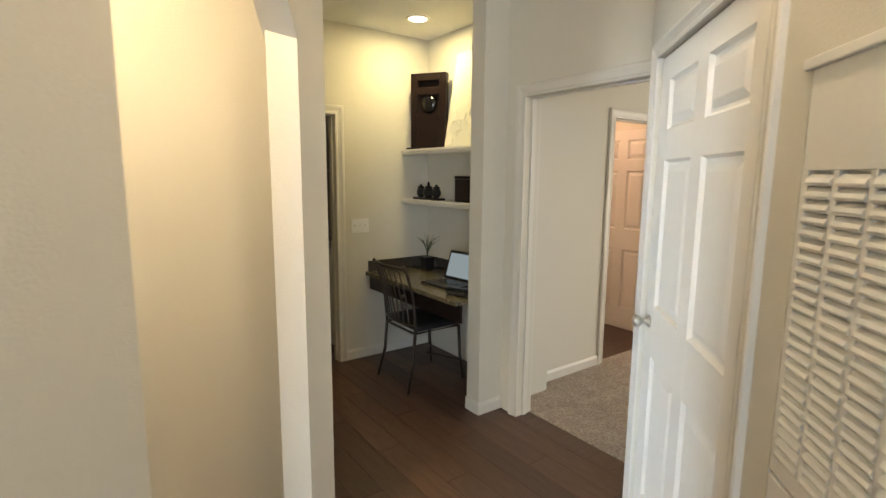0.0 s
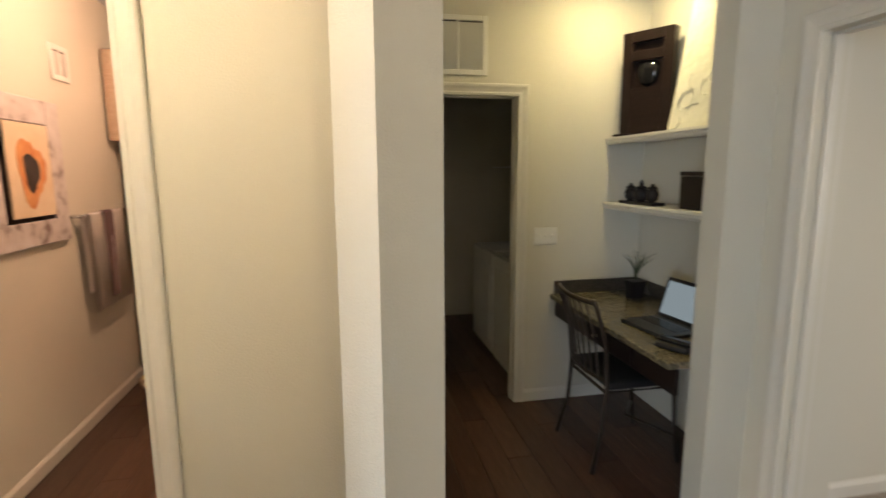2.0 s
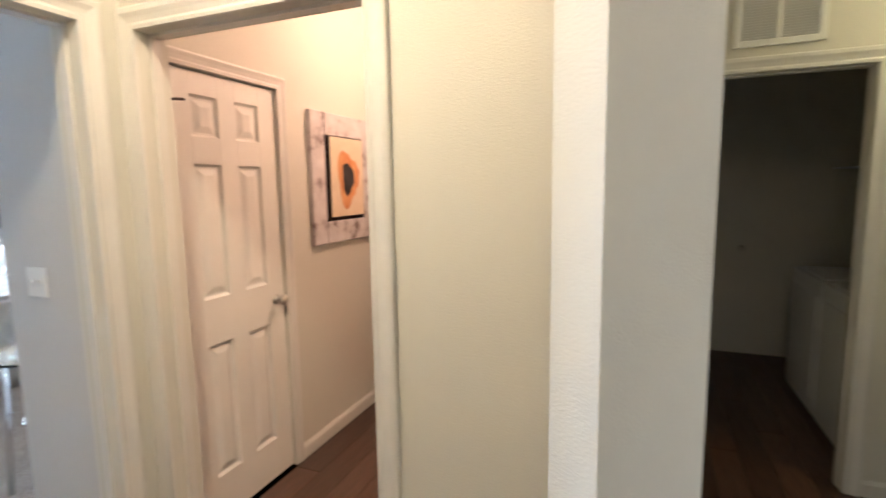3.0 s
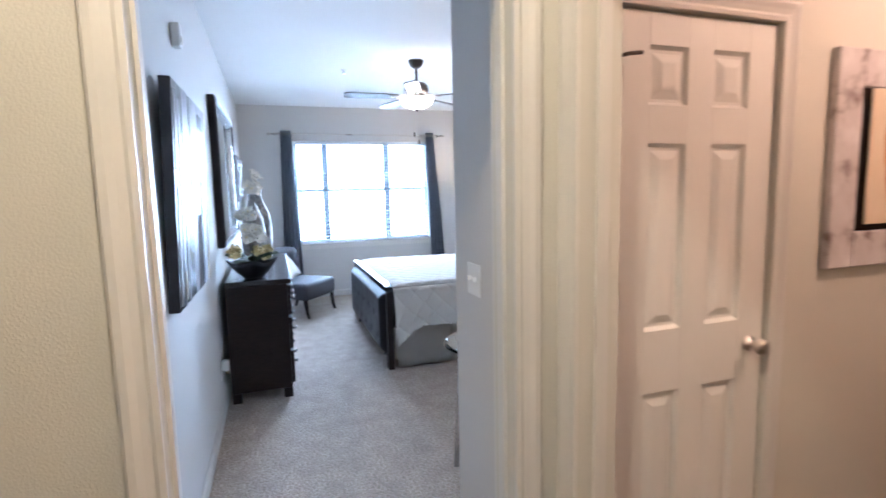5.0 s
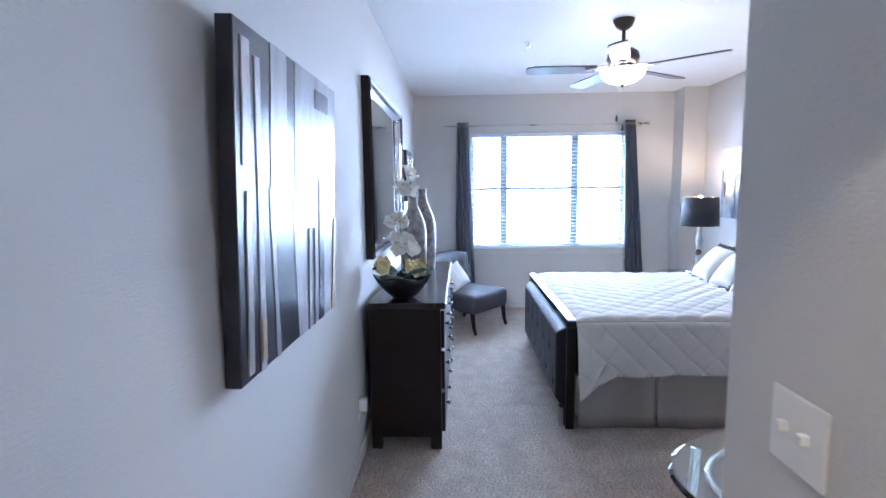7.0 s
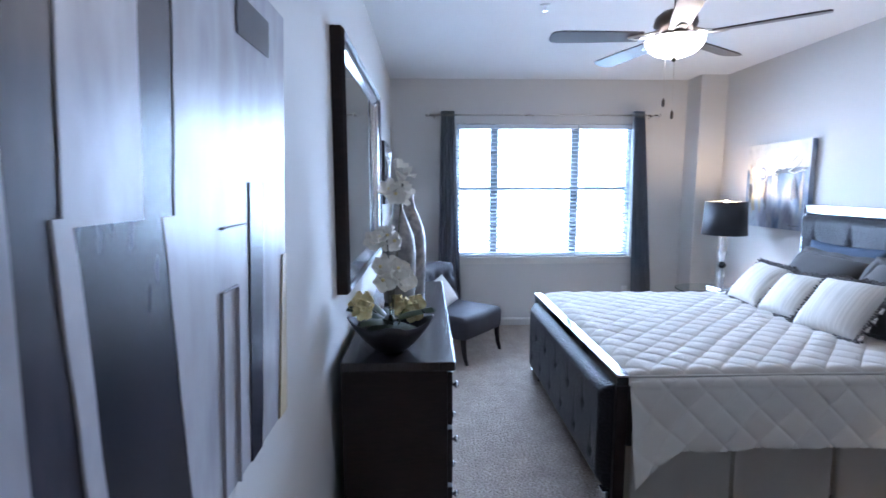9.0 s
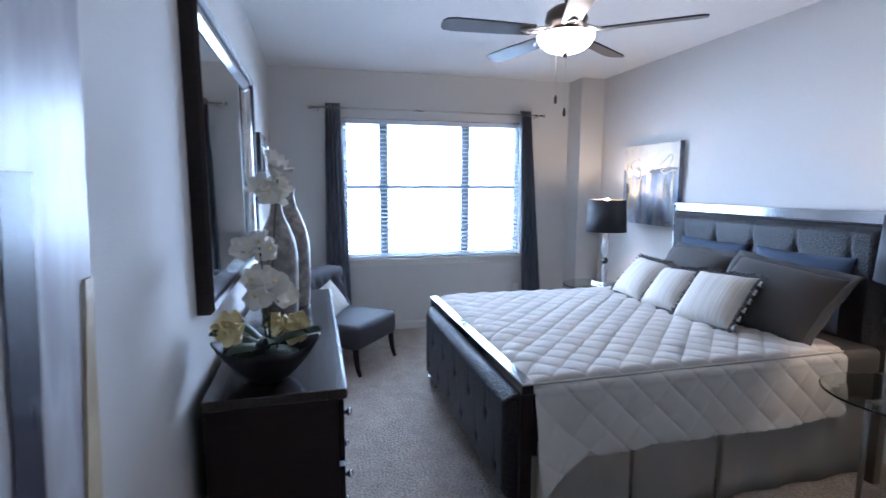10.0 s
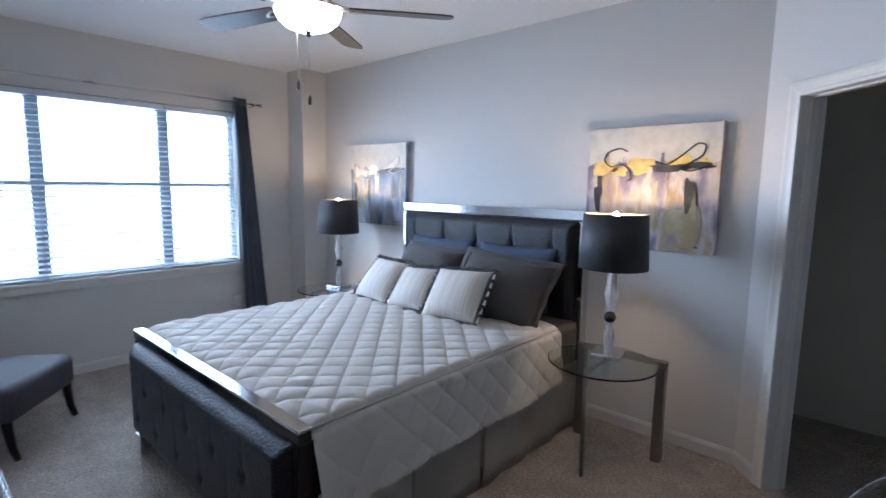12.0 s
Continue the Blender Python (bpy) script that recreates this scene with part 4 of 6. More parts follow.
part("rim", boxes(((-0.118, 5.06, 0.452), (1.54, 5.16, 0.475)), bevel=0.01), APPL, ob)
ob = thing("toilet", "white ceramic toilet with its lid down", "toilet", (1.0, 3.08, -0.008), 0)
part("bowl", lathe([(0.12, 0), (0.11, 0.12), (0.13, 0.25), (0.19, 0.37), (0.20, 0.40)], 28, squash=(1.15, 0.92)), APPL, ob, smooth=True)
part("lid", lathe([(0.205, 0.402), (0.21, 0.415), (0.20, 0.432), (0.10, 0.438), (0.01, 0.438)], 28, squash=(1.15, 0.92)), APPL, ob, smooth=True)
part("tank", boxes(((0.20, -0.22, 0.36), (0.40, 0.22, 0.74)), bevel=0.03, seg=3), APPL, ob, smooth=True)
part("tank_lid", boxes(((0.19, -0.23, 0.742), (0.41, 0.23, 0.775)), bevel=0.012), APPL, ob)
part("pedestal", boxes(((0.05, -0.11, 0), (0.38, 0.11, 0.36)), bevel=0.04, seg=3), APPL, ob, smooth=True)
ob = thing("small_basket", "small basket with colourful wrapped soaps on the floor", "basket", (0.02, 4.84, -0.008))
part("body", lathe([(0.05, 0), (0.075, 0.04), (0.08, 0.075)], 18), WOVEN, ob, smooth=True)
for k, m in enumerate((YELLOW, PRINT_ORANGE, PETAL)):
    part("soap", boxes(((-0.05 + 0.035 * k, -0.03, 0.07), (-0.02 + 0.035 * k, 0.03, 0.10)), bevel=0.008), m, ob)


# ---- window ----
def window():
    ob = thing("window_1", "wide three-part white window with open horizontal blinds", "window", kind="structure")
    y0, y1, z0, z1 = 2.02, 3.995, 0.795, 2.265
    xo = -6.44
    bm = bmesh.new()
    for a, b in (((xo, y0, z0), (xo + 0.06, y0 + 0.045, z1)), ((xo, y1 - 0.045, z0), (xo + 0.06, y1, z1)), ((xo, y0 + 0.045, z0), (xo + 0.06, y1 - 0.045, z0 + 0.045)), ((xo, y0 + 0.045, z1 - 0.045), (xo + 0.06, y1 - 0.045, z1))):
        box(bm, a, b, 0.004, 1)
    part("frame", bm, BLINDM, ob)
    mulls = [(2.405, 2.495), (3.32, 3.41)]
    for a, b in mulls:
        part("mullion", boxes(((xo, a, z0 + 0.045), (xo + 0.06, b, z1 - 0.045)), bevel=0.004, seg=1), SHADED_VINYL, ob)
    spans = [(y0 + 0.045, 2.405), (2.495, 3.32), (3.41, y1 - 0.045)]
    for a, b in spans:
        part("sash_rail", boxes(((xo + 0.008, a, 1.535), (xo + 0.05, b, 1.575)), bevel=0.003, seg=1), SHADED_VINYL, ob)
        for q0, q1 in ((z0 + 0.045, 1.535), (1.575, z1 - 0.045)):
            p = part("pane", boxes(((xo + 0.026, a, q0), (xo + 0.030, b, q1))), GLASS, ob, "clear glass pane")
            p.visible_shadow = False
    part("sill", boxes(((-6.44, y0 - 0.03, z0 - 0.03), (-6.265, y1 + 0.03, z0 - 0.002)), bevel=0.006), TRIM, ob, "painted window sill")
    part("apron", boxes(((-6.299, y0 - 0.01, z0 - 0.085), (-6.286, y1 + 0.01, z0 - 0.032)), bevel=0.003), TRIM, ob)
    # blinds, one for each light
    for a, b in ((y0 + 0.012, 2.445), (2.455, 3.36), (3.37, y1 - 0.012)):
        bl = thing("window_blind", "white horizontal slat blind with open slats", "blind", (-6.335, a, 0), group="window blinds")
        part("head_rail", boxes(((-0.025, 0, z1 - 0.05), (0.025, b - a, z1 - 0.006)), bevel=0.004, seg=1), BLINDM, bl)
        part("bottom_rail", boxes(((-0.024, 0, z0 + 0.002), (0.024, b - a, z0 + 0.02)), bevel=0.004, seg=1), BLINDM, bl)
        me = None
        n = 32
        for k in range(n):
            if me is None:
                bm = bmesh.new()
                box(bm, (-0.024, 0, -0.0012), (0.024, b - a, 0.0012))
                bmesh.ops.rotate(bm, verts=bm.verts, cent=(0, 0, 0), matrix=Matrix.Rotation(radians(14), 3, "Y"))
                o = part("slat", bm, BLINDM, bl)
                me = o.data
            else:
                o = new("slat", me)
                o.parent = bl
            o.location = (0, 0, z0 + 0.045 + (z1 - z0 - 0.11) * k / (n - 1))
        for y in (0.06, b - a - 0.06):
            for x in (-0.025, 0.025):
                part("ladder_cord", tube([(x, y, z0 + 0.01), (x, y, z1 - 0.02)], 0.0012, 5), BLINDM, bl)


window()
OUTSIDE = glow("bright_overcast_sky", (0.86, 0.94, 1.0), SKY_GLOW)
structure("backdrop_sky", boxes(((-12.1, -6, -4), (-12.0, 13, 10))), OUTSIDE, "bright hazy daylight outside the window", "sky")


def curtains():
    rod = thing("curtain_rod", "thin brushed steel curtain rod with finials", "curtain rod", (-6.20, 0, 2.345))
    part("rod", tube([(0, 1.72, 0), (0, 4.20, 0)], 0.009), NICKEL, rod, smooth=True)
    for y, s in ((1.72, -1), (4.20, 1)):
        bm = lathe([(0.010, 0), (0.020, 0.012), (0.022, 0.026), (0.012, 0.038), (0.003, 0.042)], 16)
        part("finial", bm, NICKEL, rod, smooth=True).matrix_basis = pose(0, y, 0, -90 * s, 0, 0)
    for y in (1.78, 4.14):
        part("bracket", tube([(-0.098, y, -0.02), (-0.05, y, -0.018), (0, y, -0.012)], 0.006), NICKEL, rod, smooth=True)
    for a, b, ph, lean in ((1.80, 2.08, 0.3, -0.02), (3.99, 4.26, 1.2, -0.125)):
        c = thing("curtain", "grey-blue sateen curtain panel hanging in deep folds", "curtain", group="window curtains")
        bm = wavy(bmesh.new(), a, b, -6.205, 0.02, 2.39, 4.5, 0.035, 72, 14, 0.003, 0.52, "y", ph)
        for v in bm.verts:
            v.co.y += lean * v.co.z / 2.39
        part("cloth", bm, DRAPE, c, smooth=True)
        for k in range(4):
            y = (a + b) / 2 + lean * 0.98 + (k - 1.5) * 0.033
            bm = tube([(0.022 * math.cos(q), 0, 0.022 * math.sin(q)) for q in [i * math.pi / 6 for i in range(13)]], 0.004, 6)
            part("grommet", bm, NICKEL, c, "steel eyelet").matrix_basis = pose(-6.20, y, 2.345)


curtains()


# ---- ceiling fan ----
def ceiling_fan():
    ob = thing("ceiling_fan", "five-blade dark ceiling fan with a lit frosted bowl light", "ceiling fan", (-3.575, 3.065, 0))
    part("canopy", lathe([(0.03, 2.67), (0.055, 2.69), (0.07, 2.72), (0.075, CEIL_Z)], 28), DARKMETAL, ob, smooth=True)
    part("down_rod", tube([(0, 0, 2.53), (0, 0, 2.69)], 0.013, 12), DARKMETAL, ob, smooth=True)
    part("motor", lathe([(0.03, 2.548), (0.075, 2.535), (0.105, 2.51), (0.115, 2.47), (0.10, 2.435), (0.06, 2.42)], 32), DARKMETAL, ob, smooth=True)
    part("switch_housing", lathe([(0.065, 2.419), (0.085, 2.41), (0.088, 2.40), (0.092, 2.389)], 32), NICKEL, ob, "brushed nickel light fitting", True)
    bowl = part("light_bowl", lathe([(0.155, 2.388), (0.152, 2.372), (0.138, 2.345), (0.108, 2.318), (0.06, 2.300), (0.012, 2.295)], 32), FANGLASS, ob, "lit frosted glass bowl", True)
    part("finial", lathe([(0.003, 2.270), (0.012, 2.278), (0.012, 2.290), (0.018, 2.296)], 14), DARKMETAL, ob, smooth=True)
    for k in range(5):
        a = 52 + 72 * k
        m = pose(0, 0, 0, 0, 0, a)
        bm = bmesh.new()
        outline = [(0.19, -0.052), (0.40, -0.062), (0.63, -0.066), (0.675, -0.055), (0.69, -0.03), (0.69, 0.03), (0.675, 0.055), (0.63, 0.066), (0.40, 0.062), (0.19, 0.052)]
        prism(outline, 2.402, 2.410, bm)
        bmesh.ops.rotate(bm, verts=bm.verts, cent=(0, 0, 2.406), matrix=Matrix.Rotation(radians(10), 3, "X"))
        bl = part("blade", bm, FANBLADE, ob)
        bl.matrix_basis = m
        bm = bmesh.new()
        tube([(0.10, -0.02, 2.43), (0.15, -0.03, 2.408), (0.21, -0.028, 2.400), (0.26, 0, 2.400)], 0.007, 8, bm)
        tube([(0.10, 0.02, 2.43), (0.15, 0.03, 2.412), (0.21, 0.028, 2.404), (0.26, 0, 2.400)], 0.007, 8, bm)
        part("blade_iron", bm, NICKEL, bl, "curved nickel blade bracket", True)
    for x, y, z in ((-0.03, 0.02, 1.965), (-0.08, -0.01, 2.04)):
        ch = part("pull_chain", tube([(x, y, z + 0.05), (x * 1.1, y, 2.39)], 0.0016, 5), NICKEL, ob)
        part("fob", lathe([(0.004, z), (0.009, z + 0.008), (0.008, z + 0.035), (0.003, z + 0.05)], 12, at=(x, y, 0)), DARKMETAL, ch, "dark wooden fob", True)


ceiling_fan()
ob = thing("sprinkler_head", "white ceiling fire sprinkler", "sprinkler", (-4.08, 2.456, CEIL_Z))
part("escutcheon", lathe([(0.03, -0.004), (0.036, 0)], 18), PLASTIC, ob, smooth=True)
part("body", lathe([(0.012, -0.035), (0.012, -0.02), (0.008, -0.004)], 12), PLASTIC, ob, smooth=True)
part("deflector", lathe([(0.018, -0.039), (0.018, -0.036)], 12), CHROME, ob)


# ---- south wall of the bedroom ----
def stripe_canvas():
    """A wide canvas whose top hangs a little off the wall; stripes given as (low edges, high edges, from, to)."""
    ob = thing("canvas_painting", "large glossy canvas of dark and pale vertical stripes", "painting")
    ob.matrix_basis = pose(-1.905, 1.302, 1.062, -2.0, 0, 0)
    w, h, d = 0.915, 0.895, 0.042
    part("stretcher", boxes(((0, 0, 0), (w, d, h)), bevel=0.003), CANVAS_DARK, ob, "black painted canvas edge")
    P, D, O, G = CANVAS_PALE, CANVAS_DARK, ART_OCHRE, CANVAS_GREY
    stripes = ((0.0, 0.465, 0.0, 0.53, 0.0, 0.55, P), (0.0, 0.50, 0.0, 0.485, 0.55, 1.0, P), (0.575, 0.70, 0.566, 0.69, 0.55, 1.0, P), (0.64, 0.67, 0.69, 0.715, 0.0, 0.56, P),
               (0.755, 0.79, 0.77, 0.80, 0.0, 0.93, P), (0.835, 0.88, 0.835, 0.875, 0.62, 0.96, P), (0.84, 0.872, 0.84, 0.865, 0.02, 0.55, P),
               (0.18, 0.24, 0.16, 0.235, 0.0, 0.60, D), (0.115, 0.28, 0.115, 0.28, 0.875, 0.95, D), (0.004, 0.06, 0.004, 0.03, 0.0, 0.42, O), (0.758, 0.788, 0.762, 0.788, 0.03, 0.16, O),
               (0.369, 0.371, 0.364, 0.366, 0.0, 0.40, G), (0.30, 0.366, 0.30, 0.366, 0.40, 0.404, G), (0.303, 0.3055, 0.30, 0.302, 0.0, 0.40, G), (0.26, 0.36, 0.26, 0.36, 0.515, 0.518, G))
    for k, (a0, b0, a1, b1, lo, hi, m) in enumerate(stripes):
        bm = bmesh.new()
        n = 24
        y = d + 0.0012 + 0.0005 * k
        rows = []
        for q in range(n + 1):
            t = q / n
            wob = min(0.004, 0.12 * (b0 - a0))
            rows.append(((a0 + (a1 - a0) * t + wob * noise.noise(Vector((q * 0.21, k * 3.1, 0))), h * (lo + (hi - lo) * t)), (b0 + (b1 - b0) * t + wob * noise.noise(Vector((q * 0.21, k * 3.1 + 9, 0))), h * (lo + (hi - lo) * t))))
        sheet(bm, rows, d - 0.001, y)
        part("brush_stripe", bm, m, ob)


stripe_canvas()


def wall_mirror(x0, x1, z0, z1, name, label, f=0.085):
    ob = thing(name, label, "mirror", (x0, 1.301, z0))
    w, h = x1 - x0, z1 - z0
    bm = bmesh.new()
    prof = [(0, 0.0), (0, 0.045), (0.012, 0.058), (0.030, 0.050), (0.036, 0.040), (f, 0.016), (f, 0.0)]
    bm2 = bmesh.new()
    def ring(bmx, d, y):
        return [bmx.verts.new(v) for v in ((d, y, d), (w - d, y, d), (w - d, y, h - d), (d, y, h - d))]
    rings = [ring(bm, d, y) for d, y in prof[:5]] + [ring(bm, 0.036, 0.0)]
    for p, q in zip(rings, rings[1:] + rings[:1]):
        for i in range(4):
            bm.faces.new((p[i], p[(i + 1) % 4], q[(i + 1) % 4], q[i]))
    part("frame", bm, BLACKWOOD, ob, "black lacquered outer frame")
    rings = [ring(bm2, d, y) for d, y in ((0.037, 0.002), (0.037, 0.041), (0.055, 0.036), (f, 0.017), (f, 0.002))]
    for p, q in zip(rings, rings[1:] + rings[:1]):
        for i in range(4):
            bm2.faces.new((p[i], p[(i + 1) % 4], q[(i + 1) % 4], q[i]))
    part("inner_frame", bm2, CHROME, ob, "bevelled silver inner frame")
    part("glass", boxes(((f, 0.003, f), (w - f, 0.012, h - f))), MIRROR, ob, "mirror glass")
    return ob


wall_mirror(-4.49, -2.86, 1.125, 2.235, "wall_mirror", "large wall mirror in a black and silver frame")
ob = thing("metal_wall_art", "dark framed wall piece with curved chrome strips", "wall art", (-5.33, 1.301, 1.44))
part("backing", boxes(((0, 0, 0), (0.45, 0.05, 0.52)), bevel=0.004), BLACKWOOD, ob)
for k in range(5):
    a = [(0.05 + 0.085 * k + 0.02 * math.sin(q), 0.055 + 0.015 * math.sin(q * 0.9 + k), 0.05 + 0.42 * q / 8) for q in range(9)]
    part("chrome_strip", tube(a, 0.014, 8), CHROME, ob, smooth=True)
ob = thing("wall_sensor", "small white alarm sensor on the bedroom wall", "sensor", (-1.59, 1.301, 2.21))
part("body", boxes(((-0.03, 0, 0), (0.03, 0.04, 0.11)), bevel=0.008), PLASTIC, ob)
part("lens", boxes(((-0.018, 0.038, 0.015), (0.018, 0.046, 0.05)), bevel=0.006), PETAL, ob)
ob = thing("wall_outlet", "white wall outlet with a plug-in air freshener", "outlet", (-2.49, 1.301, 0.315))
part("plate", boxes(((-0.035, 0, -0.058), (0.035, 0.006, 0.058)), bevel=0.002), PLASTIC, ob)
part("plug_in", boxes(((-0.025, 0.006, 0.0), (0.025, 0.055, 0.075)), bevel=0.012, seg=3), PLASTIC, ob, "white plug-in freshener")
part("refill", lathe([(0.014, 0.02), (0.016, 0.0), (0.010, -0.02), (0.003, -0.024)], 12, at=(0, 0.04, 0.0)), ART_OCHRE, ob, smooth=True)


ob = thing("wall_outlet", "white wall outlet below the window", "outlet")
ob.matrix_basis = pose(-6.299, 3.956, 0.39, 0, 0, 90)
part("plate", boxes(((-0.035, -0.006, -0.058), (0.035, 0.0, 0.058)), bevel=0.002), PLASTIC, ob)
for z in (-0.022, 0.022):
    part("socket", boxes(((-0.017, -0.008, z - 0.014), (0.017, -0.006, z + 0.014)), bevel=0.001, seg=1), PLASTIC, ob)


def dresser():
    x0, x1, y0, y1 = -4.315, -2.635, 1.345, 1.787
    ob = thing("dresser", "espresso-brown wooden dresser with metal knobs and silver edge", "dresser", (x0, y0, 0))
    w, d = x1 - x0, y1 - y0
    part("carcass", boxes(((0.01, 0.0, 0.075), (w - 0.01, d - 0.02, 0.862)), bevel=0.003), BLACKWOOD, ob)
    part("top", boxes(((0, 0.0, 0.864), (w, d + 0.010, 0.900)), bevel=0.004), BLACKTOP, ob, "worn espresso-brown top")
    part("edge_strip", boxes(((0.004, d + 0.0105, 0.868), (w - 0.004, d + 0.015, 0.896)), bevel=0.001, seg=1), CHROME, ob, "silver strip along the front edge")
    for x in (0.01, w - 0.075):
        for y in (0.0, d - 0.085):
            part("leg", boxes(((x, y, 0), (x + 0.065, y + 0.065, 0.073)), bevel=0.003), BLACKWOOD, ob)
    for r, (z0, z1) in enumerate(((0.62, 0.845), (0.365, 0.60), (0.10, 0.345))):
        for c in range(3):
            a = 0.03 + (w - 0.06) * c / 3
            b = 0.03 + (w - 0.06) * (c + 1) / 3
            dr = part("drawer", boxes(((a + 0.008, d - 0.019, z0), (b - 0.008, d + 0.002, z1)), bevel=0.004), BLACKWOOD, ob)
            for q in (0.28, 0.72):
                kn = part("knob", lathe([(0.007, 0), (0.006, 0.012), (0.015, 0.020), (0.016, 0.028), (0.010, 0.034), (0.002, 0.035)], 16), CHROME, dr, "round polished knob", True)
                kn.matrix_basis = pose(a + (b - a) * q, d + 0.002, (z0 + z1) / 2, -90, 0, 0)


dresser()


def bottle_vase(x, y, h, r):
    ob = thing("bottle_vase", "tall mottled grey ceramic bottle vase on the dresser", "vase", (x, y, 0.90), group="bottle vases")
    prof = [(r * 0.86, 0), (r * 0.92, 0.01), (r, h * 0.25), (r, h * 0.52), (r * 0.9, h * 0.64), (r * 0.62, h * 0.76), (r * 0.36, h * 0.85), (r * 0.28, h * 0.93), (r * 0.32, h * 0.985), (r * 0.36, h), (r * 0.26, h - 0.004), (r * 0.24, h * 0.93)]
    part("body", lathe(prof, 40), STONE, ob, smooth=True)


bottle_vase(-3.93, 1.575, 0.66, 0.105)
bottle_vase(-3.70, 1.52, 0.62, 0.100)


def orchids():
    ob = thing("orchid_bowl", "white and yellow silk orchids in a black pointed bowl", "plant", (-2.80, 1.535, 0.90), 3)
    bm = bmesh.new()
    rings = []
    n = 48
    for s, z in ((0.055, 0.0), (0.075, 0.012), (0.105, 0.045), (0.130, 0.085), (0.142, 0.118), (0.134, 0.117), (0.118, 0.08), (0.09, 0.045)):
        ring = []
        for k in range(n):
            a = 2 * math.pi * k / n
            # a square plan with drawn-out corners that rise to points
            c = abs(math.cos(2 * a))
            rr = s * (1 + 0.30 * c ** 3 * (z / 0.118))
            ring.append(bm.verts.new((rr * math.cos(a), rr * math.sin(a), z + 0.028 * c ** 4 * (z / 0.118) ** 2)))
        rings.append(ring)
    for a, b in zip(rings, rings[1:]):
        for k in range(n):
            bm.faces.new((a[k], a[(k + 1) % n], b[(k + 1) % n], b[k]))
    bm.faces.new(rings[0][::-1])
    bm.faces.new(rings[-1])
    part("bowl", bm, BOWL, ob, "black ceramic square bowl with pointed corners", True)
    bm = lathe([(0.10, 0.07), (0.108, 0.085), (0.07, 0.102), (0.02, 0.108)], 24)
    for v in bm.verts:
        v.co.z += 0.008 * noise.noise(v.co * 40)
    part("moss", bm, MOSS, ob, "dark green moss filling", True)
    random.seed(11)
    inv = ob.matrix_basis.inverted()

    def petal(bm, m, length, width, cup):
        g = []
        for i in range(6):
            u = i / 5
            wv = width * math.sin(math.pi * (0.08 + 0.86 * u)) ** 0.7
            row = []
            for j in range(5):
                v = j / 2 - 1
                row.append(bm.verts.new(m @ Vector((length * u, wv * v, cup * (u * u + 0.7 * v * v * u) + 0.004 * math.sin(5 * u + 3 * v)))))
            g.append(row)
        for a, b in zip(g, g[1:]):
            for j in range(4):
                bm.faces.new((a[j], a[j + 1], b[j + 1], b[j]))

    def bloom(centre, size, m, tilt):
        bm = bmesh.new()
        for k, (ln, wd) in enumerate(((1, 0.55), (0.9, 0.42), (0.85, 0.36), (0.85, 0.36), (0.9, 0.42))):
            a = 72 * k + random.uniform(-8, 8)
            petal(bm, tilt @ pose(0, 0, 0, 0, -18, a), size * ln, size * wd, size * 0.18)
        bl = part("bloom", bm, m, ob, smooth=True)
        bl.location = centre
        bm = lathe([(0.002, 0), (size * 0.14, size * 0.1), (size * 0.10, size * 0.28), (0.002, size * 0.32)], 10)
        lip = part("lip", bm, YELLOW, bl, "yellow flower centre", True)
        lip.matrix_basis = tilt

    clusters = [((-2.82, 1.59, 1.60), 6, 0.058, PETAL, 0.06), ((-2.80, 1.52, 1.395), 5, 0.055, PETAL, 0.055), ((-2.79, 1.526, 1.24), 7, 0.056, PETAL, 0.06), ((-2.77, 1.44, 1.085), 4, 0.055, YELLOW, 0.04), ((-2.80, 1.62, 1.085), 4, 0.055, YELLOW, 0.04)]
    for (cx, cy, cz), n, size, m, spread in clusters:
        c = inv @ Vector((cx, cy, cz))
        pts = [Vector((random.uniform(-0.02, 0.02), random.uniform(-0.02, 0.02), 0.05)).lerp(c, q) + Vector((0, 0, 0.04 * math.sin(math.pi * q))) for q in (0, 0.25, 0.5, 0.75, 1)]
        part("stem", tube(pts, 0.0035, 6), STEM, ob, smooth=True)
        for k in range(n):
            off = Vector((random.uniform(-1, 1), random.uniform(-1, 1), random.uniform(-0.8, 0.8))) * spread
            # the blooms turn their faces out over the dresser's end
            face = pose(0, 0, 0, 0, 0, random.uniform(-60, 85)) @ pose(0, 0, 0, 0, random.uniform(45, 95), 0) @ pose(0, 0, 0, 0, 0, random.uniform(0, 72))
            bloom(c + off, size * random.uniform(0.95, 1.2), m, face)
    for k in range(9):
        bm = bmesh.new()
        a = 40 * k + random.uniform(-12, 12)
        petal(bm, pose(0, 0, 0.118, 0, random.uniform(-50, -22), a), random.uniform(0.15, 0.20), 0.034, -0.045)
        part("leaf", bm, LEAF, ob, smooth=True)


orchids()


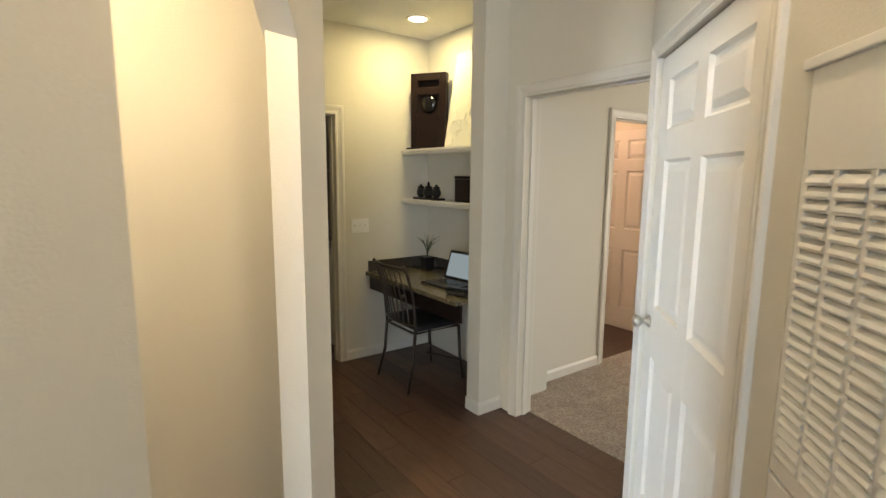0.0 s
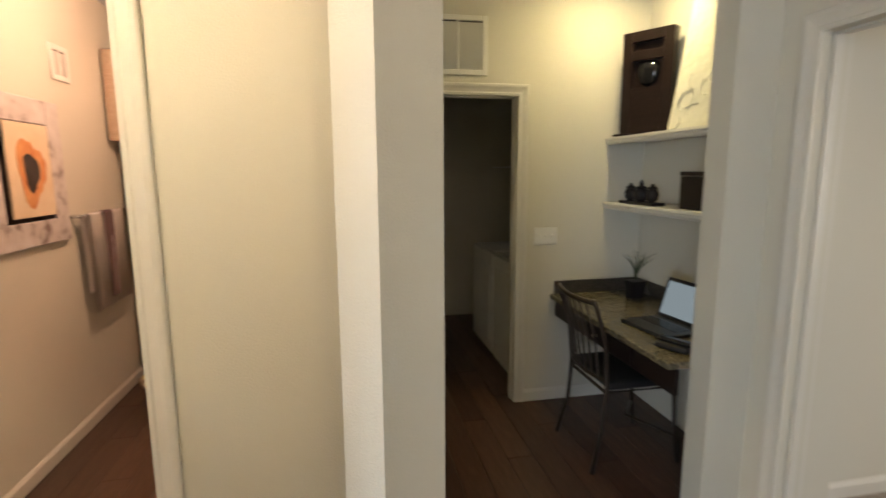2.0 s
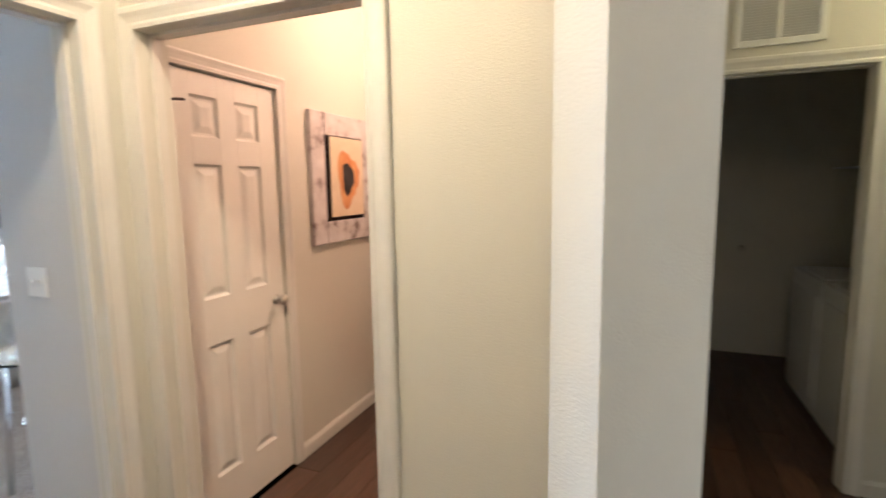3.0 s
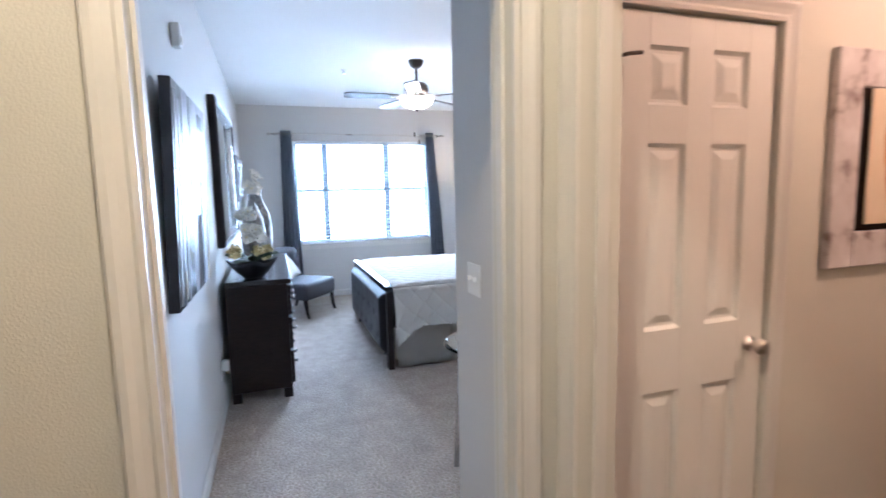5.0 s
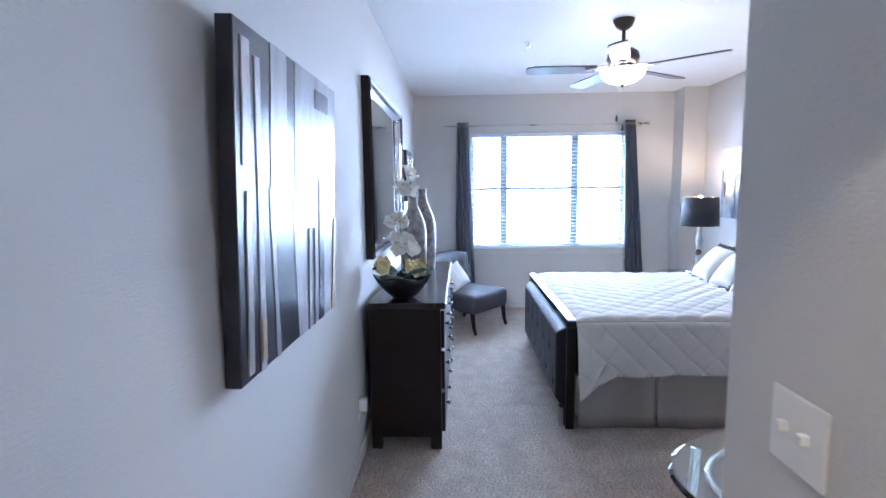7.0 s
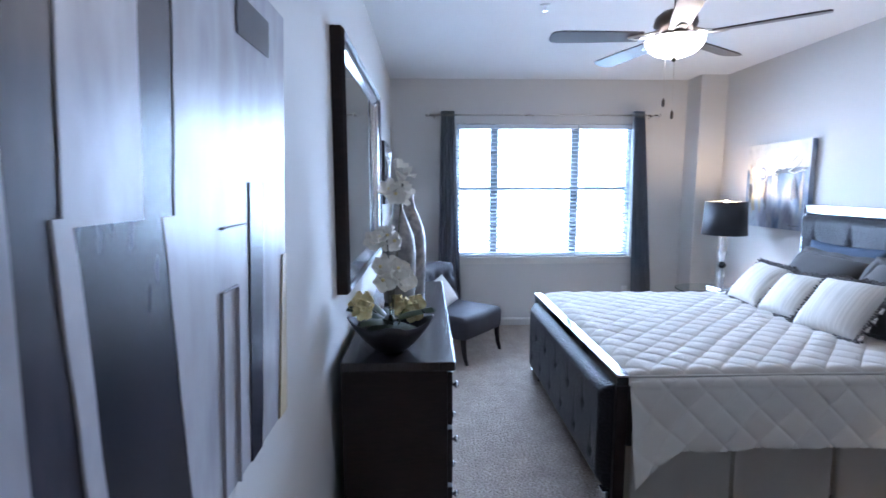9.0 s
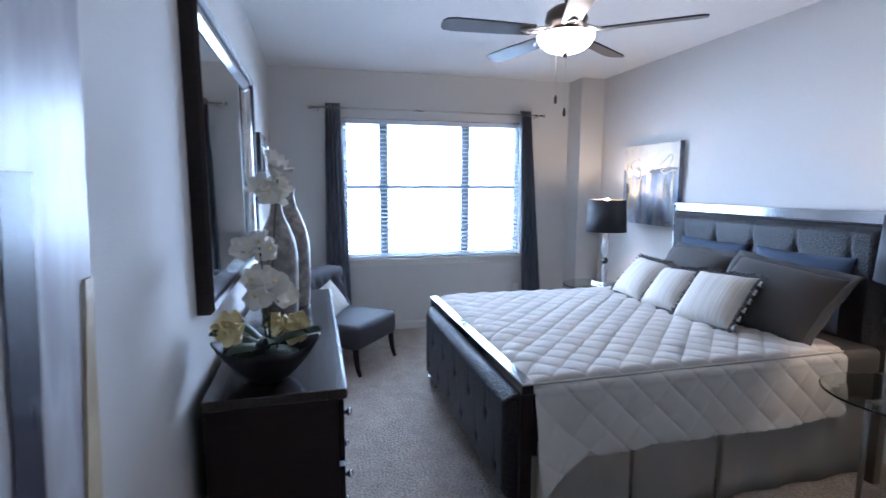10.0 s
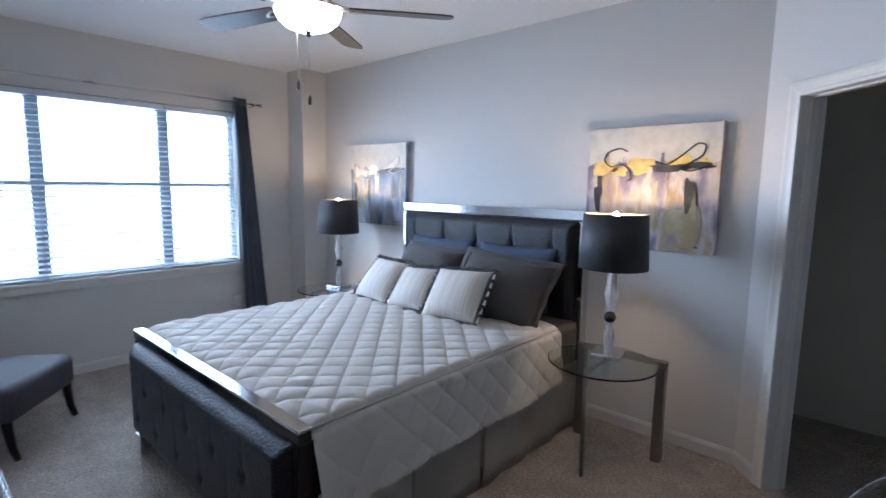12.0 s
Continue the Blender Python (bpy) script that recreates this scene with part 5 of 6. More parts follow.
# ---- soft furnishings ----
def pillow(bm, w, h, t, flange=0.0, n=18):
    """A stuffed cushion in the xz plane, front towards -y, standing on z = 0."""
    def grid(sign):
        g = []
        for i in range(n + 1):
            row = []
            for j in range(n + 1):
                u, v = 2 * i / n - 1, 2 * j / n - 1
                f = max(0.0, (1 - abs(u) ** 2.6) * (1 - abs(v) ** 2.6)) ** 0.55
                pull = 1 - 0.07 * (1 - u * u) * abs(v) ** 4 
                pul2 = 1 - 0.07 * (1 - v * v) * abs(u) ** 4
                wr = 0.012 * math.sin(6 * u + 4 * v) * f * (abs(u * v))
                row.append(bm.verts.new((u * w / 2 * pul2, sign * (t / 2 * f + 0.002) + wr, h / 2 + v * h / 2 * pull)))
            g.append(row)
        for a, b in zip(g, g[1:]):
            for j in range(n):
                bm.faces.new((a[j], a[j + 1], b[j + 1], b[j]))
        return g
    a, b = grid(-1), grid(1)
    rim = lambda g: [g[i][0] for i in range(n + 1)] + [g[n][j] for j in range(1, n + 1)] + [g[i][n] for i in range(n - 1, -1, -1)] + [g[0][j] for j in range(n - 1, 0, -1)]
    ra, rb = rim(a), rim(b)
    m = len(ra)
    if flange:
        cen = Vector((0, 0, h / 2))
        rf = []
        for k, v in enumerate(ra):
            d = (v.co - cen)
            d.y = 0
            d = Vector((d.x / (w / 2), 0, d.z / (h / 2)))
            mx = max(abs(d.x), abs(d.z))
            o = Vector((flange * (d.x if abs(d.x) > 0.9 else 0.0), 0.006 * math.sin(k * 0.9), flange * (d.z if abs(d.z) > 0.9 else 0.0)))
            rf.append((bm.verts.new(v.co + o), bm.verts.new(v.co + o + Vector((0, 0.006, 0)))))
        for k in range(m):
            q = (k + 1) % m
            bm.faces.new((ra[k], ra[q], rf[q][0], rf[k][0]))
            bm.faces.new((rb[k], rb[q], rf[q][1], rf[k][1]))
            bm.faces.new((rf[k][0], rf[q][0], rf[q][1], rf[k][1]))
    else:
        for k in range(m):
            q = (k + 1) % m
            bm.faces.new((ra[k], ra[q], rb[q], rb[k]))
    return bm


def cushion(name, label, place, rx, rz, w, h, t, m, flange=0.0, fringe=False, group="pillows on the bed", roll=0):
    ob = thing(name, label, "pillow", place, rz, group)
    ob.matrix_basis = pose(*place, 0, 0, rz) @ pose(0, 0, 0, rx, roll, 0)
    part("cover", pillow(bmesh.new(), w, h, t), m, ob, smooth=True)
    if flange:
        bm = bmesh.new()
        rings = []
        for k in range(96):
            q, side = (k % 24) / 24 * 2 - 1, k // 24
            u, v = ((q, -1), (1, q), (-q, 1), (-1, -q))[side]
            ring = []
            for grow, y in ((-0.012, -0.004), (flange, -0.003 + 0.007 * math.sin(k * 0.8)), (flange, 0.003 + 0.007 * math.sin(k * 0.8)), (-0.012, 0.004)):
                sx = w / 2 * (1 - 0.07 * (1 - v * v) * abs(u) ** 4) + grow
                sz = h / 2 * (1 - 0.07 * (1 - u * u) * abs(v) ** 4) + grow
                ring.append(bm.verts.new((u * sx, y, h / 2 + v * sz)))
            rings.append(ring)
        for a, b in zip(rings, rings[1:] + rings[:1]):
            for i in range(4):
                bm.faces.new((a[i], a[(i + 1) % 4], b[(i + 1) % 4], b[i]))
        part("flange", bm, m, ob, "flat stitched flange round the edge", True)
    if fringe:
        random.seed(int(abs(place[0]) * 100))
        bm = bmesh.new()
        per = [(-w / 2 + w * k / 22, 0.0) for k in range(22)] + [(w / 2, h * k / 22) for k in range(22)] + [(w / 2 - w * k / 22, h) for k in range(22)] + [(-w / 2, h - h * k / 22) for k in range(22)]
        for x, z in per:
            for q in range(3):
                o = Vector((x / (w / 2), 0, (z - h / 2) / (h / 2))) * random.uniform(0.022, 0.040)
                p = Vector((x * 0.95, 0, h / 2 + (z - h / 2) * 0.95))
                tube([p, p + o * 0.6 + Vector((random.uniform(-0.012, 0.012), random.uniform(-0.012, 0.012), 0)), p + o + Vector((random.uniform(-0.015, 0.015), random.uniform(-0.02, 0.01), -0.006))], 0.0045, 5, bm)
        part("fringe", bm, FRINGE, ob, "dark looped fringe round the edge")
        for k in range(6):
            tz = 0.02 + h * k / 6
            part("tassel", lathe([(0.003, 0.0), (0.008, -0.004), (0.006, -0.012), (0.010, -0.034)], 8, at=(w / 2 + 0.025, -0.006, tz + 0.02)), CREAM, ob, "small cream tassel")
    return ob


# ---- bed ----
BX0, BX1, BZ = -4.685, -2.915, 0.725


def bed():
    ob = thing("bed", "queen bed with tufted black headboard and mirrored frame", "bed", (0, 0, 0))
    # headboard
    hx0, hx1, hy = -4.715, -2.955, 4.846
    bm = bmesh.new()
    f = 0.075
    for a, b in (((hx0, hy - 0.085, 0.0), (hx0 + 0.042, hy, 1.362)), ((hx1 - 0.042, hy - 0.085, 0.0), (hx1, hy, 1.362)), ((hx0, hy - 0.085, 1.364), (hx1, hy, 1.437))):
        box(bm, a, b, 0.006)
    part("headboard_frame", bm, CHROME, ob, "mirrored silver frame")
    tufts(ob, "headboard_panel", hx0 + 0.046, hx1 - 0.046, hy - 0.075, 0.30, 1.359, 5, [1.155, 0.855], -1, 0.075, True)
    # footboard
    part("footboard_frame", boxes(((-4.645, 2.575, 0.12), (-2.92, 2.605, 0.675)), bevel=0.004), BLACKWOOD, ob)
    part("footboard_rail", boxes(((-4.655, 2.558, 0.677), (-2.905, 2.612, 0.716)), bevel=0.002), BLACKGLOSS, ob, "black mirrored rail")
    part("footboard_cap", boxes(((-4.657, 2.556, 0.717), (-2.903, 2.614, 0.73)), bevel=0.003), CHROME, ob, "mirrored silver top edge")
    for x in (-4.655, -2.940):
        part("footboard_post", boxes(((x, 2.558, 0.0), (x + 0.035, 2.612, 0.675)), bevel=0.004), BLACKWOOD, ob)
    tufts(ob, "footboard_panel", -4.615, -2.945, 2.574, 0.13, 0.665, 6, [0.26, 0.45], -1, 0.070, False)
    for x in (-4.58, -2.98):
        part("foot", boxes(((x - 0.03, 2.525, 0), (x + 0.03, 2.573, 0.128)), bevel=0.004), CHROME, ob, "silver foot")
    part("mattress", boxes(((-4.645, 2.62, 0.33), (-2.96, 4.755, 0.69)), bevel=0.05, seg=4), SHAM, ob, smooth=True)
    part("box_base", boxes(((-4.625, 2.63, 0.06), (-2.98, 4.75, 0.328)), bevel=0.01), SKIRT, ob)
    # pleated skirt along both sides
    for x, s in ((-2.925, 1), (-4.675, -1)):
        for a, b in ((2.64, 3.13), (3.14, 3.62), (3.63, 4.72)):
            part("skirt", wavy(bmesh.new(), a, b, x + 0.012 * s, 0.012, 0.45, (b - a) * 3.3, 0.010, 40, 5, 0.003, 1.0, "y", a * 7), SKIRT, ob, smooth=True)


def tufts(ob, name, x0, x1, y, z0, z1, cols, rows, face, depth, pull):
    """A padded panel with buttons; the padding bulges towards face * y."""
    nx, nz = 130, 48
    bx = [x0 + (x1 - x0) * (k + 0.5) / cols for k in range(cols)]
    bm = bmesh.new()
    g = []
    for i in range(nx + 1):
        row = []
        for j in range(nz + 1):
            u, v = i / nx, j / nz
            x, z = x0 + (x1 - x0) * u, z0 + (z1 - z0) * v
            e = min(u * (x1 - x0), (1 - u) * (x1 - x0), v * (z1 - z0), (1 - v) * (z1 - z0))
            d = depth * min(1.0, e / 0.05) ** 0.5
            for q, r in enumerate(rows):
                for k, b in enumerate(bx):
                    o = 0 if q % 2 == 0 else (bx[1] - bx[0]) / 2
                    if b + o > x1 - 0.05:
                        continue
                    dist = math.hypot(x - b - o, z - r)
                    d -= (0.017 if pull else 0.014) * math.exp(-(dist / (0.035 if pull else 0.022)) ** 2)
                    # folds that run up from the button
                    if z > r:
                        d -= 0.014 * math.exp(-((x - b - o) / 0.009) ** 2) * math.exp(-((z - r) / 0.15) ** 2) * (1 if pull else 0.4)
            row.append(bm.verts.new((x, y + face * max(d, 0.0), z)))
        g.append(row)
    for a, b in zip(g, g[1:]):
        for j in range(nz):
            bm.faces.new((a[j], a[j + 1], b[j + 1], b[j]))
    panel = part(name, bm, CHENILLE, ob, "tufted black chenille panel", True)
    for q, r in enumerate(rows):
        for k, b in enumerate(bx):
            o = 0 if q % 2 == 0 else (bx[1] - bx[0]) / 2
            if b + o > x1 - 0.05:
                continue
            bt = lathe([(0.016, 0), (0.015, 0.006), (0.008, 0.011), (0.001, 0.012)], 12)
            part("button", bt, CHENILLE, panel, smooth=True).matrix_basis = pose(b + o, y + face * (depth - 0.030), r, 90 if face < 0 else -90, 0, 0)


bed()


# cord toned darker than the cover, which paints in the seam's shading
PIPING = mat("seam_shade_piping", (0.44, 0.42, 0.38), 0.9, grain=0.3, scale=300)


def quilt():
    """The coverlet: a draped sheet with a stitched diamond pattern."""
    ob = thing("quilt", "cream quilted coverlet with stitched diamonds over the bed", "quilt")
    y0, y1 = 2.622, 4.40
    r = 0.06
    top = BX1 - BX0
    hang = 0.295
    arc = math.pi / 2 * r
    total = 2 * hang + 2 * arc + top - 2 * r
    nu, nv = 400, 300
    bm = bmesh.new()
    g = []
    D = 0.085
    for i in range(nu + 1):
        s = total * i / nu
        row = []
        for j in range(nv + 1):
            v = y0 + (y1 - y0) * j / nv
            # section across the bed
            drop = 0.0
            if s < hang:
                x, z, nx_, nz_ = BX0, BZ - r - (hang - s), -1, 0
                drop = hang - s
            elif s < hang + arc:
                a = (s - hang) / r
                x, z, nx_, nz_ = BX0 + r - r * math.cos(a), BZ - r + r * math.sin(a), -math.cos(a), math.sin(a)
            elif s < hang + arc + top - 2 * r:
                x, z, nx_, nz_ = BX0 + r + (s - hang - arc), BZ, 0, 1
            elif s < hang + 2 * arc + top - 2 * r:
                a = (s - hang - arc - (top - 2 * r)) / r
                x, z, nx_, nz_ = BX1 - r + r * math.sin(a), BZ - r + r * math.cos(a), math.sin(a), math.cos(a)
            else:
                drop = s - (total - hang)
                x, z, nx_, nz_ = BX1, BZ - r - drop, 1, 0
            p, q = (s - total / 2 + v) / D, (s - total / 2 - v) / D
            puff = (0.017 if drop == 0 else 0.015) * (abs(math.sin(math.pi * p / 2)) * abs(math.sin(math.pi * q / 2))) ** 0.24
            # pressed flat along the corded seams
            puff *= min(1.0, min(abs(s - hang - arc / 2), abs(s - total + hang + arc / 2)) / 0.022)
            puff += 0.004 * noise.noise(Vector((s * 7, v * 7, 1.3)))
            sag = 0.010 * noise.noise(Vector((s * 1.6, v * 1.6, 4.0)))
            # the hanging sides swing out in soft folds; the foot corner hangs lower
            if drop > 0:
                k = drop / hang
                fold = 0.009 * k * math.sin(v * 13 + 1.2 * math.sin(v * 4))
                near = max(0.0, 1 - (v - y0) / 0.26) ** 1.4
                low = 0.15 * k * near
                x += nx_ * (fold + (0.03 + (0.26 if nx_ < 0 else 0.055) * near) * k)
                z -= low + 0.007 * k * math.sin(v * 7.0)
            # the far half rises a little to the pillows, and the foot rounds down
            z += nz_ * sag
            foot = max(0.0, 1 - (v - y0) / 0.10)
            if nz_ > 0.5:
                z -= 0.03 * foot * foot
            row.append(bm.verts.new((x + nx_ * puff, v, z + nz_ * puff)))
        g.append(row)
    for a, b in zip(g, g[1:]):
        for j in range(nv):
            bm.faces.new((a[j], a[j + 1], b[j + 1], b[j]))
    cover = part("cover", bm, QUILT, ob, smooth=True)
    c = r * (1 - math.sqrt(0.5)) - 0.003
    for x in (BX1 - c, BX0 + c):
        pts = [(x, y0 + (y1 - y0) * k / 40, BZ - c) for k in range(41)]
        part("piping", tube(pts, 0.006, 6), PIPING, ob, "corded piping along the top edge, toned darker as seam shade", True)


quilt()
cushion("bed_pillow", "dusty blue pillow against the headboard", (-4.18, 4.60, 0.73), -12, 0, 0.66, 0.45, 0.14, SLATE)
cushion("bed_pillow", "dusty blue pillow against the headboard", (-3.45, 4.60, 0.73), -12, 0, 0.66, 0.45, 0.14, SLATE)
cushion("pillow_sham", "large dark grey sateen pillow with a flanged edge", (-4.12, 4.26, 0.74), -42, -3, 0.66, 0.47, 0.19, SHAM, 0.045)
cushion("pillow_sham", "large dark grey sateen pillow with a flanged edge", (-3.36, 4.20, 0.74), -42, 5, 0.68, 0.47, 0.20, SHAM, 0.045, roll=4)
cushion("throw_pillow", "small cream woven cushion with a dark fringe", (-4.30, 4.02, 0.735), -42, -6, 0.40, 0.36, 0.15, CREAM, fringe=True)
cushion("throw_pillow", "small cream woven cushion with a dark fringe", (-3.90, 4.00, 0.735), -40, 0, 0.36, 0.34, 0.14, CREAM, fringe=True, roll=-4)
cushion("throw_pillow", "small cream woven cushion with a dark fringe", (-3.50, 3.99, 0.735), -40, 6, 0.42, 0.38, 0.15, CREAM, fringe=True, roll=-3)


# ---- bedside ----
def nightstand(place, rz=0):
    ob = thing("glass_nightstand", "round glass side table with brushed steel legs", "nightstand", place, rz, "glass side tables")
    part("glass_top", lathe([(0.296, 0.606), (0.30, 0.608), (0.30, 0.615), (0.296, 0.617)], 48), GLASS, ob, "clear green-edged glass disc").visible_shadow = False
    part("back_bar", boxes(((-0.27, 0.235, 0.570), (0.275, 0.285, 0.604)), bevel=0.003), STEEL, ob)
    for x in (-0.27, 0.222):
        part("flat_leg", boxes(((x, 0.235, 0.0), (x + 0.053, 0.285, 0.568)), bevel=0.003), STEEL, ob)
    part("front_leg", tube([(0.0, -0.19, 0), (0.0, -0.19, 0.606)], 0.012, 12), STEEL, ob, smooth=True)
    part("brace", boxes(((-0.012, -0.18, 0.586), (0.012, 0.236, 0.602)), bevel=0.002), STEEL, ob)


nightstand((-2.595, 4.31, 0))
nightstand((-5.28, 4.36, 0))


def side_table():
    ob = thing("glass_table", "oval glass table with slim chrome legs and a lower chrome loop", "table", (-1.115, 3.14, 0))
    rx, ry = 0.375, 0.67

    def oval(a, b, z, n=48):
        return [(a * math.cos(2 * math.pi * k / n), b * math.sin(2 * math.pi * k / n), z) for k in range(n + 1)]

    top = lathe([(0.97, 0.738), (1.0, 0.741), (1.0, 0.748), (0.985, 0.751), (0.93, 0.7515)], 64, squash=(rx, ry))
    part("glass_top", top, GLASS, ob, "clear bevelled glass with a blue-green edge").visible_shadow = False
    part("top_loop", tube(oval(rx * 0.80, ry * 0.84, 0.725), 0.011, 8), CHROME, ob, smooth=True)
    part("lower_loop", tube(oval(rx * 0.72, ry * 0.82, 0.40), 0.010, 8), CHROME, ob, smooth=True)
    for x in (-1, 1):
        for y in (-1, 1):
            part("leg", tube([(x * 0.20, y * 0.56, 0.0), (x * 0.195, y * 0.535, 0.4), (x * 0.19, y * 0.525, 0.737)], 0.015, 12), CHROME, ob, smooth=True)


side_table()


def table_lamp(place):
    ob = thing("table_lamp", "crystal table lamp with a lit black drum shade", "lamp", place, 12, "bedside lamps")
    part("base", boxes(((-0.085, -0.085, 0.0), (0.085, 0.085, 0.022)), bevel=0.003), CHROME, ob, "polished square base")
    def gem(z0, z1, r0, r1, rm):
        return lathe([(r0, z0), (rm, z0 + (z1 - z0) * 0.6), (r1, z1)], 8)
    part("crystal", gem(0.024, 0.19, 0.020, 0.016, 0.032), CRYSTAL, ob, "faceted clear crystal")
    part("ball", lathe([(0.004, 0.192), (0.024, 0.200), (0.034, 0.222), (0.034, 0.232), (0.024, 0.254), (0.004, 0.262)], 24), BLACKGLOSS, ob, "glossy black ball", True)
    part("crystal", gem(0.264, 0.428, 0.016, 0.026, 0.040), CRYSTAL, ob, "faceted clear crystal")
    part("crystal", gem(0.430, 0.52, 0.027, 0.018, 0.026), CRYSTAL, ob, "faceted clear crystal")
    part("stem", tube([(0, 0, 0.52), (0, 0, 0.70)], 0.008, 10), CHROME, ob, smooth=True)
    part("bulb", lathe([(0.012, 0.70), (0.027, 0.735), (0.030, 0.77), (0.021, 0.81), (0.012, 0.83), (0.003, 0.838)], 16), BULB, ob, "lit warm bulb", True)
    bm = bmesh.new()
    n = 48
    rings = [[bm.verts.new((r * math.cos(2 * math.pi * k / n), r * math.sin(2 * math.pi * k / n), z)) for k in range(n)] for r, z in ((0.192, 0.515), (0.176, 0.825), (0.173, 0.825), (0.189, 0.515))]
    for a, b in zip(rings, rings[1:] + rings[:1]):
        for k in range(n):
            bm.faces.new((a[k], a[(k + 1) % n], b[(k + 1) % n], b[k]))
    part("shade", bm, SHADE, ob, "black fabric drum shade", True)
    bm = bmesh.new()
    rings = [[bm.verts.new((r * math.cos(2 * math.pi * k / n), r * math.sin(2 * math.pi * k / n), z)) for k in range(n)] for r, z in ((0.1875, 0.518), (0.1715, 0.823), (0.1705, 0.823), (0.1865, 0.518))]
    for a, b in zip(rings, rings[1:] + rings[:1]):
        for k in range(n):
            bm.faces.new((a[k], a[(k + 1) % n], b[(k + 1) % n], b[k]))
    part("lining", bm, LINING, ob, "pale gold lining inside the shade", True)
    for k in range(3):
        a = 2 * math.pi * k / 3
        part("shade_wire", tube([(0.022 * math.cos(a), 0.022 * math.sin(a), 0.815), (0.173 * math.cos(a), 0.173 * math.sin(a), 0.815)], 0.002, 5), NICKEL, ob)


table_lamp((-2.608, 4.42, 0.618))
table_lamp((-5.29, 4.47, 0.618))


# ---- paintings over the bed ----
def abstract(place, w, h, warm):
    ob = thing("abstract_painting", "abstract canvas in mauve and gold with black scribbles" if warm else "abstract canvas in blue and mauve with pale scribbles", "painting", place, group="paintings over the bed")
    d = 0.045
    base = ART_MAUVE if warm else ART_BLUE
    part("canvas", boxes(((0, -d, 0), (w, 0, h)), bevel=0.003), base, ob, "stretched painted canvas")
    random.seed(4 if warm else 9)

    def patch(name, cx, cz, rx, rz, m, layer, n=22, rough=0.18):
        bm = bmesh.new()
        y = -d - 0.0006 * layer
        pts = []
        ph = random.uniform(0, 6)
        for k in range(n):
            a = 2 * math.pi * k / n
            r = 1 + rough * math.sin(3 * a + ph) + random.uniform(-rough, rough) * 0.8
            pts.append((min(max(cx + rx * r * math.cos(a), 0.004), w - 0.004), min(max(cz + rz * r * math.sin(a), 0.004), h - 0.004)))
        lo = [bm.verts.new((x, y + 0.0006, z)) for x, z in pts]
        hi = [bm.verts.new((x, y, z)) for x, z in pts]
        bm.faces.new(hi)
        for i in range(n):
            bm.faces.new((lo[i], lo[(i + 1) % n], hi[(i + 1) % n], hi[i]))
        part(name, bm, m, ob)

    # pale sky band with an uneven lower edge
    bm = bmesh.new()
    n = 30
    lowz = [0.69 * h + 0.02 * math.sin(k * 0.9) + random.uniform(-0.015, 0.015) for k in range(n + 1)]
    sheet(bm, [((0.003 + (w - 0.006) * k / n, lowz[k]), (0.003 + (w - 0.006) * k / n, h - 0.003)) for k in range(n + 1)], -d + 0.001, -d - 0.0009)
    part("sky_band", bm, ART_SKY, ob)
    for k in range(11):
        patch("drip", random.uniform(0.08, 0.92) * w, random.uniform(0.25, 0.55) * h, random.uniform(0.010, 0.028), random.uniform(0.08, 0.17), random.choice((ART_OCHRE, base, ART_BLACK if k % 3 == 0 else ART_OCHRE)), 3 + k, rough=0.3)
    gold = ART_GOLD if warm else PETAL
    for cx, cz, rx, rz in ((0.15, 0.66, 0.085, 0.045), (0.44, 0.68, 0.08, 0.05), (0.74, 0.70, 0.07, 0.045), (0.90, 0.69, 0.04, 0.03), (0.28, 0.64, 0.05, 0.03)):
        patch("gold_patch", cx * w, cz * h, rx * w / 0.8, rz * h / 0.77, gold, 10)
    patch("ochre_patch", 0.78 * w, 0.22 * h, 0.10, 0.12, ART_OCHRE if warm else base, 9)
    patch("pale_patch", 0.50 * w, 0.52 * h, 0.028, 0.09, ART_SKY, 10, rough=0.35)
    dark = ART_BLACK
    for cx, cz, rx, rz in ((0.66, 0.66, 0.12, 0.022), (0.85, 0.68, 0.10, 0.018), (0.80, 0.45, 0.03, 0.10), (0.10, 0.42, 0.025, 0.09)):
        patch("dark_patch", cx * w, cz * h, rx, rz, dark, 12)
    loops = [[(0.33, 0.80), (0.27, 0.83), (0.17, 0.80), (0.14, 0.73), (0.20, 0.67), (0.30, 0.70), (0.36, 0.64), (0.37, 0.58), (0.33, 0.55)],
             [(0.56, 0.71), (0.63, 0.68), (0.72, 0.74), (0.84, 0.85), (0.90, 0.83), (0.88, 0.75), (0.78, 0.69), (0.70, 0.66), (0.80, 0.63), (0.97, 0.69)]]
    for lp in loops:
        pts = []
        for a, b in zip(lp, lp[1:]):
            for q in range(4):
                t = q / 4
                pts.append((w * (a[0] + (b[0] - a[0]) * t), -d - 0.008, h * (a[1] + (b[1] - a[1]) * t)))
        sm = [pts[0]] + [tuple((p[k] + 2 * q[k] + r[k]) / 4 for k in range(3)) for p, q, r in zip(pts, pts[1:], pts[2:])] + [pts[-1]]
        part("scribble", tube(sm, 0.0045, 6), ART_BLACK if warm else PETAL, ob, smooth=True)
    for k in range(4):
        x = w * (0.76 + 0.035 * k)
        part("signature_bar", boxes(((x, -d - 0.002, 0.035), (x + 0.018, -d - 0.0008, 0.043))), ART_BLACK, ob)


abstract((-2.98, 4.848, 1.21), 0.796, 0.758, True)
abstract((-5.525, 4.848, 1.208), 0.796, 0.762, False)


